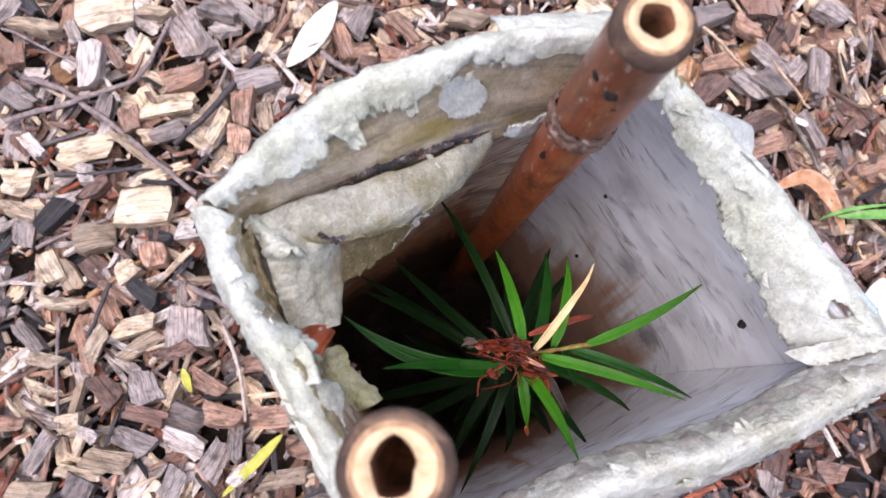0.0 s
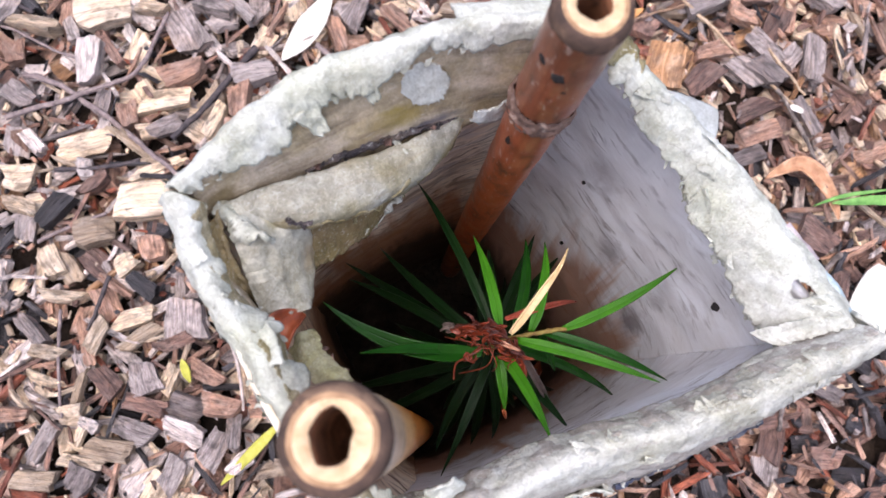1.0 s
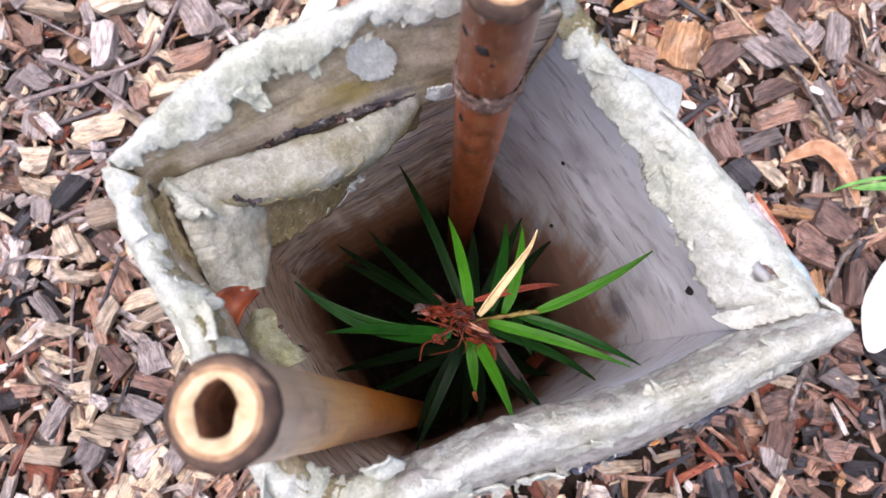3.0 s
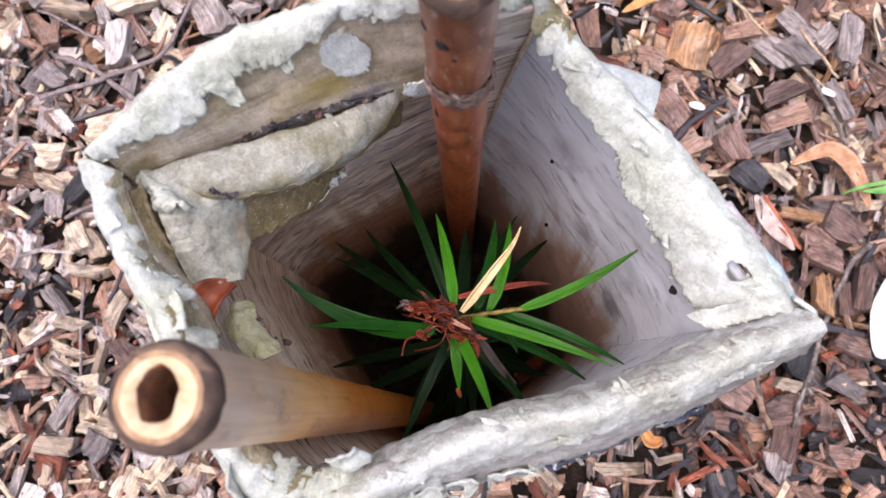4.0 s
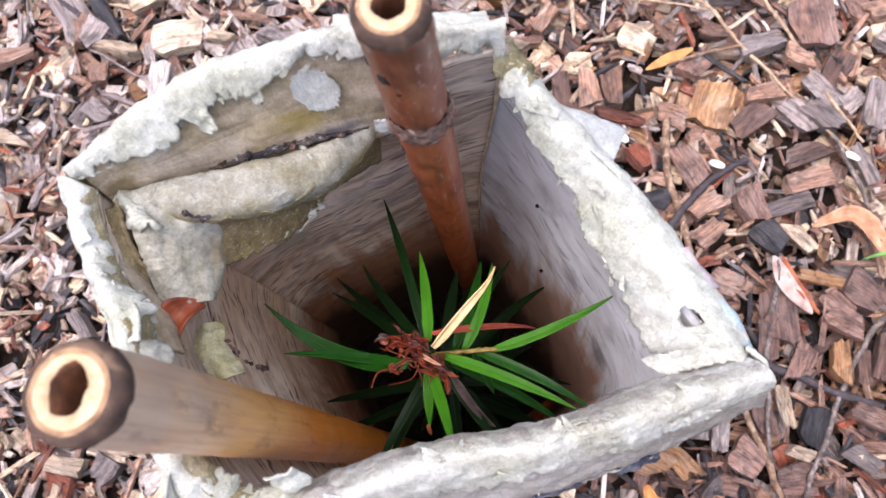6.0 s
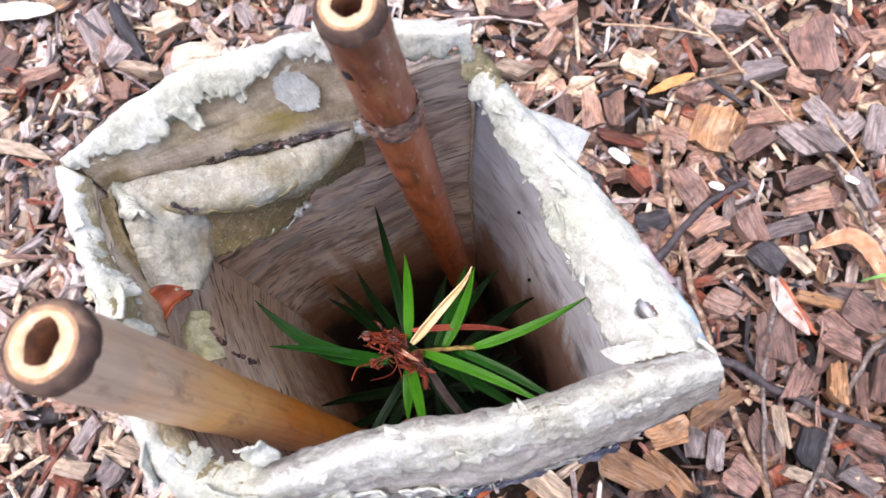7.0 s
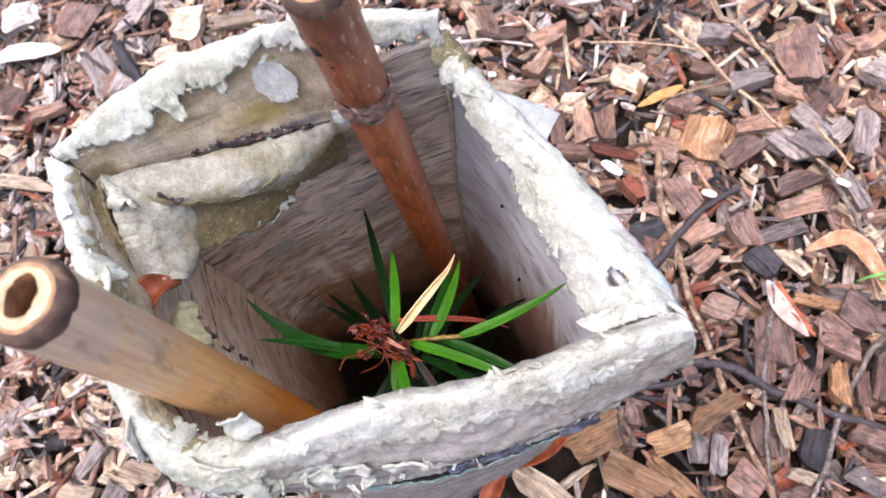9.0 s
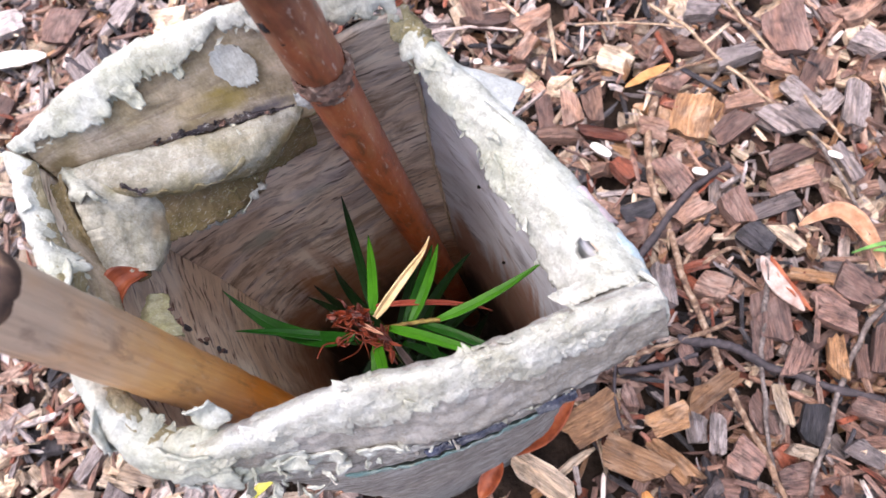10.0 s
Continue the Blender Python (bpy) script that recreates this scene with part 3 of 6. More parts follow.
chips("T", [(-191.5, 200.9, 107, 13.9, 9.9), (-107.8, 189.6, 15, 22.4, 12), (-79.4, 174.8, 90, 18.8, 10.7), (-80.5, 159, 90, 14.1, 11.8), (-113.2, 102.9, 106, 11.9, 12.8), (-128.6, 86, 147, 18.3, 4.8), (-84.5, 47.2, 152, 17.3, 8.1), (-54.8, 33.8, 3, 22.5, 9.8), (-63.6, 57, 9, 14.4, 8.6), (-165.3, 30.2, 0, 12.9, 6.5), (-34.5, 211.5, 110, 21.4, 6.9), (-5.1, 219.8, 138, 20.4, 7.4), (-8.8, 202.8, 170, 16.4, 8.5), (-132, 168.1, 106, 13.1, 9), (-77.3, 33.2, 171, 16.8, 9.2), (66.7, 202.2, 99, 19.9, 11.1), (77.7, 201.7, 99, 19.7, 10.4), (46.6, 257.6, 27, 21, 10.5)])
chips("T", [(42.7, 241.5, 61, 17.9, 7.4), (60, 187.8, 10, 21.9, 10.3), (146.3, 202.6, 16, 16.9, 9.3), (162.9, 221.7, 157, 15.4, 9.7), (124.6, 235.9, 164, 13.7, 8.5), (203.7, 250.4, 27, 19, 11.2), (119.5, 146.9, 38, 19.7, 14.8), (165, 160.4, 22, 23.6, 9.7), (128.9, 108.8, 164, 15, 13.1)])
chips("T", [(-243.3, 210.3, 24, 23.8, 13.7), (-204.5, 226.7, 116, 17.5, 10.6), (13, 267.8, 111, 23.7, 9.3)])
chips("B", [(-144.1, 203.3, 127, 24.5, 5.3), (-143.4, 134.4, 46, 17.4, 7.9), (-127.2, 44.5, 134, 16.3, 10.1), (-108.2, 34.1, 166, 20.5, 6.8), (-97.9, 61.6, 21, 16.5, 6.5), (22.3, 259.5, 21, 27.2, 13.5), (54.2, 199.4, 100, 23.3, 8.9), (140.9, 189.4, 41, 22.2, 12.8), (168.4, 241.3, 101, 29.6, 21.5), (115.2, 164.5, 124, 22.2, 13.7), (140.1, 146.7, 113, 18.6, 12.8), (165, 173.5, 22, 21.4, 10), (184.5, 108.1, 145, 19.1, 14.1), (136.9, 36.6, 145, 14.1, 13.7), (184.9, 58.7, 160, 15.5, 9.3), (147.4, 86.5, 90, 21.8, 9), (87.6, 75, 22, 14.4, 7.3), (92.1, 60.6, 109, 11.7, 6.6)])
chips("B", [(111.2, 25.4, 163, 12.5, 6.7), (-245.8, 277.5, 80, 27.3, 24.3), (-271.6, 217.9, 60, 20, 17)])
chips("D", [(-159.3, 120.7, 52, 19.5, 8.8), (-111.7, 112.1, 165, 12.4, 6.5), (-116.3, 86.2, 142, 15.7, 8.3), (98.3, 145.8, 11, 16.5, 10.9), (148.6, 131.4, 134, 15.6, 11.9), (163.7, 52.2, 80, 16.9, 11.3), (-198.6, 240.9, 130, 51.1, 7.3)])
chips("R", [(81.8, 187.9, 168, 25.8, 6.3), (121.9, 119.3, 17, 17, 4.7)])
chips("O", [(78.2, 49.4, 32, 28.4, 17.2), (108.8, 50.8, 23, 19.5, 11.2), (93.9, 33.1, 158, 28.1, 13.7), (126.5, 64.3, 37, 26, 9.9), (123.4, 196.4, 75, 25, 19.7), (169.8, 114.3, 171, 24.1, 5.7), (110.5, 35.1, 135, 25.1, 8.7), (174.9, 80, 88, 17.6, 7.5)])
chips("B", [(151.0, 97.0, 94, 27.1, 16.3)])
chips("T", [(123.0, 132.0, 43, 16.3, 10.0), (106.0, 190.0, 165, 15.5, 10.2)])
chips("G", [(108.0, 110.0, 96, 20.1, 9.2), (172.0, 192.0, 137, 19.1, 11.7)])
chips("R", [(92.0, 168.0, 135, 14.1, 10.0)])
# near-right chips turned brown to carry some of the shade there
chips("B", [(175.3, 103, 134, 15.2, 11.3), (143.9, 54.7, 110, 19.3, 9.1), (160.2, 77.2, 63, 19.5, 9.4), (184.1, 78, 92, 16, 5.4), (156.4, 30.3, 13, 14.7, 12.4), (191, 82.8, 78, 21.6, 6.2), (116.7, 79.5, 107, 13.1, 6.6), (176.8, 96.9, 158, 16.8, 11.4)])


def on_placed(x, y):
    return any((x - a) ** 2 + (y - b) ** 2 < r * r for a, b, r in PLACED)


chip_bed("wood_chips", -0.34, 0.44, -0.2, 0.5, 6400, -0.010, -0.004, 12, lambda x, y: False, rng, damp_shade=True)
chip_bed("wood_chips", -0.34, 0.44, -0.2, 0.5, 4300, -0.004, 0.002, 18, on_placed, rng, alone=115)


def splinters(count, rnd):
    """Thin slivers and crumbs lying between and over the chips."""
    bm = bmesh.new()
    bm.loops.layers.uv.new("uv")
    for _ in range(count):
        x, y = rnd.uniform(-0.34, 0.44), rnd.uniform(-0.2, 0.5)
        w = rnd.uniform(0.0007, 0.0026)
        l = w * rnd.choice((1.3, 2.5, 5, 8, 12))
        turn = rnd.uniform(0, 360)
        if near_carton(x, y, 0.004):
            continue
        z = rnd.uniform(-0.003, 0.002) if on_placed(x, y) else rnd.uniform(-0.003, 0.0045)
        # near-right splinters are darker too, shade included in their colours
        chip_mesh(l, w, w * rnd.uniform(0.5, 0.9), rnd, bm, pose(x, y, z, rnd.gauss(0, 15), rnd.gauss(0, 14), turn), rnd.choices(range(8), (5, 22, 30, 8, 22, 9, 1, 3) if x > 0.09 and y < 0.11 else (16, 20, 20, 14, 14, 7, 9, 3))[0])
    ob = part("wood_splinters", bm, CHIPS, ground, smooth=False)
    ob["kind"] = "stuff"


splinters(15000, rng)
chip_bed("wood_chips", -1.0, 1.1, -0.9, 1.2, 12000, -0.01, 0.0, 12, lambda x, y: -0.33 < x < 0.43 and -0.19 < y < 0.49, rng, 1.9)

# ---- twigs and fallen leaves on the mulch ----
BARK = {
    "m": plain_mat("twig_mauve", [(0.3, (0.12, 0.09, 0.09)), (0.6, (0.27, 0.21, 0.2)), (0.85, (0.42, 0.35, 0.33))], (350, 350, 350), 0.75, 0.5),
    "d": plain_mat("twig_dark", [(0.3, (0.025, 0.02, 0.022)), (0.6, (0.07, 0.055, 0.058)), (0.85, (0.15, 0.12, 0.12))], (350, 350, 350), 0.65, 0.5),
    "t": plain_mat("twig_tan", [(0.36, (0.09, 0.05, 0.035)), (0.52, (0.26, 0.16, 0.10)), (0.68, (0.50, 0.38, 0.28))], (300, 300, 300), 0.75, 0.5),
    "g": plain_mat("twig_grey", [(0.36, (0.06, 0.048, 0.042)), (0.52, (0.17, 0.135, 0.12)), (0.68, (0.32, 0.27, 0.24))], (350, 350, 350), 0.8, 0.5),
    "p": plain_mat("twig_pale", [(0.3, (0.35, 0.27, 0.24)), (0.7, (0.62, 0.52, 0.47))], (350, 350, 350), 0.7, 0.4),
    "s": plain_mat("straw", [(0.3, (0.24, 0.15, 0.09)), (0.55, (0.46, 0.33, 0.22)), (0.8, (0.66, 0.53, 0.39))], (300, 300, 300), 0.6, 0.3),
}
TWIG_LABEL = {
    "m": "thin mauve-grey dry twig lying on the wood chips", "d": "dark damp stick lying on the wood chips", "t": "crooked tan-brown dead twig lying on wood chips",
    "g": "slim grey-brown dead twig lying on wood chips", "p": "pale stripped twig lying on the wood chips", "s": "straw-coloured dry grass stem lying on wood chips",
}
twig_rng = random.Random(5)


def twig(kind, r, pts):
    """A twig along points in millimetres, lying on the chips."""
    line = [(x / 1000, y / 1000, 0.0058 + 0.0012 * math.sin(k * 2.1 + x)) for k, (x, y) in enumerate(pts)]
    n = 10 * len(pts)
    seed = twig_rng.uniform(0, 50)

    def at(s):
        p = smooth_line(line, s)
        return p + Vector((rough_at(p, 40, seed), rough_at(p, 40, seed + 9), 0.3 * rough_at(p, 40, seed + 5))) * 0.0016

    def rad(s, a):
        return r / 1000 * (0.72 if kind == "s" else 0.95) * (1.08 - 0.3 * s) * (1 + 0.25 * max(0, rough_at((s * 9, seed, 0), 1.0)))
    ob = part("straw_stem" if kind == "s" else "twig", tube(at, rad, 8, n, 1, r / 1000 * 0.25, 500, seed), BARK[kind])
    return tagged(ob, TWIG_LABEL[kind], "straw" if kind == "s" else "twig", "twigs on the mulch")


twig("m", 1.41, [(-183.4, 189.6), (-161.1, 180.6), (-124, 153.7), (-97.5, 131.3)])
twig("m", 1.32, [(-187.5, 165.8), (-158.1, 177.8), (-130.7, 189.9), (-118.1, 221.8)])
twig("d", 1.83, [(-72.1, 204.4), (-87.7, 181.9), (-108.8, 155.9)])
twig("m", 0.76, [(-197.9, 214.1), (-158.1, 196.8)])
twig("d", 1.13, [(-161.9, 139.8), (-135.6, 143), (-124.4, 145.9)])
twig("m", 0.97, [(-165.8, 106.6), (-136.6, 120.1)])
twig("d", 1.08, [(-130.4, 90.4), (-138.1, 65.6)])
twig("m", 0.81, [(-152.2, 75.2), (-144.8, 27.9)])
twig("p", 0.88, [(-79.7, 71.1), (-69.4, 47.1), (-67.1, 32)])
twig("m", 1.4, [(-96.1, 90.8), (-76.7, 78.5), (-63.7, 67.6)])
twig("m", 1.38, [(-43.9, 205), (-21.7, 189)])
twig("t", 1.68, [(107.3, 206.4), (104, 181.3), (105.4, 154.3), (112.4, 128.9), (117.7, 110.2), (126.8, 85.1), (134.2, 61.7), (143.3, 39.8), (151.1, 23)])
twig("g", 1.14, [(152, 123.5), (148.7, 95.4), (146.1, 76), (145.7, 57.6), (146.4, 27.3)])
twig("g", 1.29, [(195.1, 101.1), (185.6, 88.9), (174.9, 67.8), (166.3, 45.3), (158.1, 23.5)])
twig("d", 1.49, [(88.6, 69.9), (103.6, 71.8), (121.9, 77.2)])
twig("d", 2.04, [(113.2, 84.8), (133.4, 82.8), (146, 74.9), (162.6, 69.6), (176.7, 65.6), (190.1, 62.8)])
twig("t", 1.14, [(88.7, 74.3), (101.5, 79.5), (122.4, 87.5), (136.4, 95.2)])
twig("d", 1.89, [(97.7, 120.7), (118.2, 151.2), (138.6, 168.1)])
twig("s", 1.17, [(106.1, 264.9), (124.6, 243.9), (141.9, 220.8), (160.5, 199), (178.1, 180.1), (190.2, 163.9)])
twig("s", 1.2, [(144.4, 261.6), (156.1, 239.8), (169.2, 214.3), (177.4, 196.7), (189.6, 178.3)])
twig("p", 0.95, [(-12.5, 253), (12.3, 254.1), (38.2, 251.4)])
twig("s", 0.93, [(68.9, 252.7), (91.8, 252.4), (122, 246.5)])
twig("t", 0.75, [(102.2, 214.8), (123.7, 223.5), (137.1, 227.7), (155.9, 236.5)])
twig("s", 1.19, [(58.2, 212.9), (72.1, 225)])
twig("d", 0.74, [(87.6, 84.1), (87.8, 59.8), (90.7, 46)])
twig("t", 0.93, [(123.9, 118.1), (138.4, 126.1), (144.8, 118.2)])
twig("d", 1.78, [(-234.6, 251.1), (-183.1, 220.8)])
twig("g", 0.99, [(175.9, 181.7), (187, 155.6), (193, 131.3)])


# fallen leaves, blades and petals
def leaf_mat(name, a, b, c, rough=0.5):
    m = Mat(name, rough, 0.4)
    f = m.noise(m.coords((220, 220, 220), "Object"), 1.0, 5, 0.6)
    v = m.noise(m.coords((30, 900, 1)), 1.0, 3, 0.6)
    col = m.ramp(f, [(0.3, a), (0.55, b), (0.8, c)])
    col = m.mix(0.25, col, m.ramp(v, [(0.3, (0.5, 0.5, 0.5)), (0.7, (1, 1, 1))]), "MULTIPLY")
    m.colour(col)
    m.bump(v, 0.3, 0.0005)
    return m.m


fallen_yellow = leaf_mat("fallen_yellow", (0.30, 0.29, 0.03), (0.48, 0.46, 0.06), (0.60, 0.57, 0.18))
fallen_white = leaf_mat("fallen_white", (0.55, 0.52, 0.45), (0.74, 0.71, 0.64), (0.85, 0.83, 0.78), 0.6)
fallen_bleach = leaf_mat("fallen_bleach", (0.30, 0.16, 0.12), (0.52, 0.40, 0.34), (0.70, 0.62, 0.56), 0.6)
fallen_orange = leaf_mat("fallen_orange", (0.4, 0.16, 0.05), (0.62, 0.3, 0.1), (0.72, 0.42, 0.18))
fallen_tan = leaf_mat("fallen_tan", (0.35, 0.17, 0.09), (0.55, 0.31, 0.18), (0.7, 0.5, 0.36))
fallen_rust = leaf_mat("fallen_rust", (0.16, 0.035, 0.015), (0.36, 0.085, 0.03), (0.5, 0.16, 0.06), 0.45)
fallen_green = leaf_mat("fallen_green", (0.08, 0.22, 0.04), (0.16, 0.36, 0.08), (0.26, 0.48, 0.14))


def fallen(name, pts, width, mat, label, category, z=0.007, curl=0.3, lift=0.0, blunt=1.0):
    """A leaf lying along points in millimetres; curl lifts its margins, lift its tip."""
    line = [(x / 1000, y / 1000, z + lift * k / (len(pts) - 1)) for k, (x, y) in enumerate(pts)]
    w0 = width / 2000

    def fn(s, t):
        p = smooth_line(line, s)
        d = smooth_line(line, min(s + 0.02, 1)) - smooth_line(line, max(s - 0.02, 0))
        side = Vector((-d.y, d.x, 0)).normalized()
        w = w0 * max(0.03, math.sin(math.pi * (0.03 + 0.94 * s)) ** blunt)
        x = 2 * t - 1
        return p + side * x * w + Vector((0, 0, curl * w * x * x + 0.0012 * rough_at(p, 90, width)))
    return tagged(part(name, sheet(fn, 22, 8, 0.0004), mat), label, category)


fallen("fallen_leaf", [(-51.3, 26.8), (-61, 16.2), (-74.4, 1.7)], 4.6, fallen_yellow, "bright yellow narrow leaf fallen on the wood chips", "leaf")
fallen("fallen_leaf", [(-95.3, 53.5), (-91, 43.6)], 3.6, fallen_yellow, "small bright yellow leaflet on the wood chips", "leaf")
fallen("fallen_leaf", [(-38, 232), (-47.8, 212.8), (-60, 196)], 13, fallen_white, "bleached white broad leaf lying on wood chips", "leaf", blunt=1.1)
fallen("fallen_leaf", [(212.8, 96), (201.7, 72.4), (194.5, 53)], 18, fallen_white, "bleached white oval leaf lying on wood chips", "leaf", blunt=0.8)
fallen("fallen_leaf", [(-295, 243.5), (-273.3, 250.5), (-247, 252.5)], 13, fallen_white, "bleached white long leaf lying on wood chips", "leaf", blunt=0.8)
fallen("fallen_leaf", [(93, 211.5), (104.9, 219), (115, 225)], 5.6, fallen_orange, "slim orange-tan dry leaf on the wood chips", "leaf")
fallen("fallen_leaf", [(165.5, 137), (180.8, 142.9), (190.8, 133.5), (196.2, 117)], 8.5, fallen_tan, "curled pinkish-tan dry leaf on the wood chips", "leaf", curl=0.9)
fallen("fallen_leaf", [(149, 122.5), (154.1, 110.2), (164, 98)], 7.5, fallen_bleach, "white dry leaf with red edges on wood chips", "leaf")
fallen("fallen_leaf", [(152, 124), (158.5, 110.2), (167, 98)], 3.5, fallen_rust, "dark red dry leaf strip on wood chips", "leaf")
fallen("fallen_leaf", [(70, 59), (57.5, 44.2), (42, 33)], 12, fallen_rust, "rust-red dry leaf lying against the carton", "leaf", curl=0.6)
fallen("fallen_leaf", [(41, 31), (32.9, 15)], 8, fallen_rust, "rust-red curled dry leaf beside the carton", "leaf", curl=0.6)
fallen("fallen_leaf", [(98, 22), (101, 16), (106, 16.5)], 5, fallen_orange, "small curled orange-yellow leaf on wood chips", "leaf", curl=1.1, blunt=0.5)
fallen("grass_blade", [(182.8, 121.8), (198.2, 126.9), (220, 130)], 1.8, fallen_green, "thin fresh green grass blade over wood chips", "grass", z=0.012)
fallen("grass_blade", [(192, 123.5), (216.5, 125.1), (240, 126)], 4.8, fallen_green, "fresh green grass blade over the wood chips", "grass", z=0.011)
fallen("white_petal", [(76.5, 180.5), (86, 174)], 4.8, fallen_white, "small white petal lying on the wood chips", "petal", blunt=0.5)
fallen("white_petal", [(122.5, 165.5), (129, 163)], 3.6, fallen_white, "small white petal lying on the wood chips", "petal", blunt=0.5)
fallen("white_petal", [(180.5, 173), (187, 170.5)], 3.2, fallen_white, "small white petal lying on the wood chips", "petal", blunt=0.5)
fallen("white_petal", [(16, 232.3), (20.6, 232.1)], 3.2, fallen_white, "small white petal lying on the wood chips", "petal", blunt=0.5)

# ---- carton ----
carton = thing("carton", (0.03, 0.05, 0.0), "torn white paperboard carton round a seedling, soggy and peeling", "carton")
# corners at the foot, halfway and under the rim, in the carton's own u, v
COL = {
    "BL": [(0.006, 0.081), (0.006, 0.071), (0.0092, 0.0580)],
    "BR": [(0.078, 0.081), (0.085, 0.070), (0.0830, 0.0475)],
    "FR": [(0.080, 0.006), (0.088, -0.009), (0.0925, -0.0155)],
    "FL": [(0.008, 0.006), (0.009, -0.002), (0.0070, 0.0025)],
}


def column(k, z):
    a, b, c = [Vector((*q, 0)) for q in COL[k]]
    if z < 0.13:
        p = a.lerp(b, z / 0.13)
    else:
        p = b.lerp(c, (z - 0.13) / 0.085)
    return P(p.x, p.y, z)


def wall_fn(k0, k1, bulge, swell, top):
    def fn(s, t):
        z = -0.015 + (smooth_line(top, s).z + 0.015) * t
        a, b = column(k0, max(z, 0)), column(k1, max(z, 0))
        p = a.lerp(b, s)
        out = Vector((a.y - b.y, b.x - a.x, 0)).normalized()
        up = min(1.0, max(0.0, (z - 0.15) / 0.055))
        p += out * (bulge * math.sin(math.pi * s) * math.sin(math.pi * min(1, max(0, z / 0.2))) + swell * math.sin(math.pi * s ** 0.8) * up * up * (3 - 2 * up))
        # the board is soft: its corners round off lower down
        near = min(s, 1 - s)
        if near < 0.34:
            heart = (column("BL", max(z, 0)) + column("BR", max(z, 0)) + column("FR", max(z, 0)) + column("FL", max(z, 0))) * 0.25
            low = min(1.0, max(0.0, (0.19 - z) / 0.05))
            p += (heart - p) * 0.10 * low * (1 - near / 0.34) ** 2
        p.z = z
        return p
    return fn


def flat_top(*zs):
    return [(0, 0, z) for z in zs]


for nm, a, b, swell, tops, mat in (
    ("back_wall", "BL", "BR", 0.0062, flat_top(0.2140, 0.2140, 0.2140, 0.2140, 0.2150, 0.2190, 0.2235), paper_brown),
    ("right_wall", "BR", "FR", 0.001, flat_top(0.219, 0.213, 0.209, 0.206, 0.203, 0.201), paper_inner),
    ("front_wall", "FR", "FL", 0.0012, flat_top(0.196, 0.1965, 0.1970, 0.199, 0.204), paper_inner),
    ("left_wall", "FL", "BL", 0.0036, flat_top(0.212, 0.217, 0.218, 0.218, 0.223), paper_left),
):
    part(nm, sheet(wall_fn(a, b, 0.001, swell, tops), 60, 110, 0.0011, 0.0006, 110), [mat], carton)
    base = wall_fn(a, b, 0.001, swell, tops)
    out = (column(b, 0.1) - column(a, 0.1)).cross(Vector((0, 0, -1))).normalized() * 0.0013
    part("outer_" + nm, sheet(lambda s, t: base(s, t * 0.97) + out, 50, 90, 0.0009, 0.0007, 130, 4.0), paper_print, carton, "grime-streaked printed outer face")


def tear(s, seed):
    """A torn edge: long bites, short teeth."""
    n = rough_at((s * 9, seed, 0), 1.0)
    return 1.2 * max(n, -0.25) + 0.4 * rough_at((s * 24, seed, 3), 1.0) + 0.10 * rough_at((s * 120, seed, 5), 1.0)


LIPS, PIECES = {}, {}


def strip(name, inner, crest, outer, mat, nu=200, nv=22, thick=0.0008, jag_in=0.002, jag_out=0.002, rough=0.0006, scale=220, seed=1.0, label="", holes=None, crease=0.0):
    """Board folded over a rim: inner lip, crest, outer lip, each a line in u, v, z."""
    LIPS[name] = (inner, crest, outer)

    def fn(s, t):
        a, c, b = smooth_line(inner, s), smooth_line(crest, s), smooth_line(outer, s)
        a = a + (a - c).normalized() * tear(s, seed) * jag_in
        b = b + (b - c).normalized() * tear(s, seed + 7) * jag_out
        m = 2 * c - 0.5 * (a + b)
        return P(*(a * (1 - t) ** 2 + m * 2 * t * (1 - t) + b * t * t))
    PIECES[name] = part(name, sheet(fn, nu, nv, thick, rough, scale, seed, holes, crease), mat, carton, label)
    return PIECES[name]


strip("back_rim",
      [(0.0100, 0.0575, 0.2240), (0.0235, 0.0580, 0.2232), (0.0340, 0.0592, 0.2245), (0.0430, 0.0576, 0.2260), (0.0575, 0.0550, 0.2275), (0.0728, 0.0490, 0.2250), (0.0820, 0.0455, 0.2225)],
      [(0.0090, 0.0588, 0.2258), (0.0221, 0.0612, 0.2272), (0.0336, 0.0624, 0.2285), (0.0450, 0.0602, 0.2298), (0.0587, 0.0563, 0.2312), (0.0734, 0.0497, 0.2292), (0.0830, 0.0465, 0.2270)],
      [(0.0075, 0.0608, 0.2225), (0.0221, 0.0640, 0.2235), (0.0336, 0.0652, 0.2250), (0.0450, 0.0630, 0.2265), (0.0590, 0.0590, 0.2275), (0.0740, 0.0520, 0.2255), (0.0840, 0.0490, 0.2235)],
      paper_white, nu=340, nv=32, jag_in=0.0038, rough=0.0004, scale=230, seed=2.0, crease=0.00016, label="white torn paper lip with ragged edge")
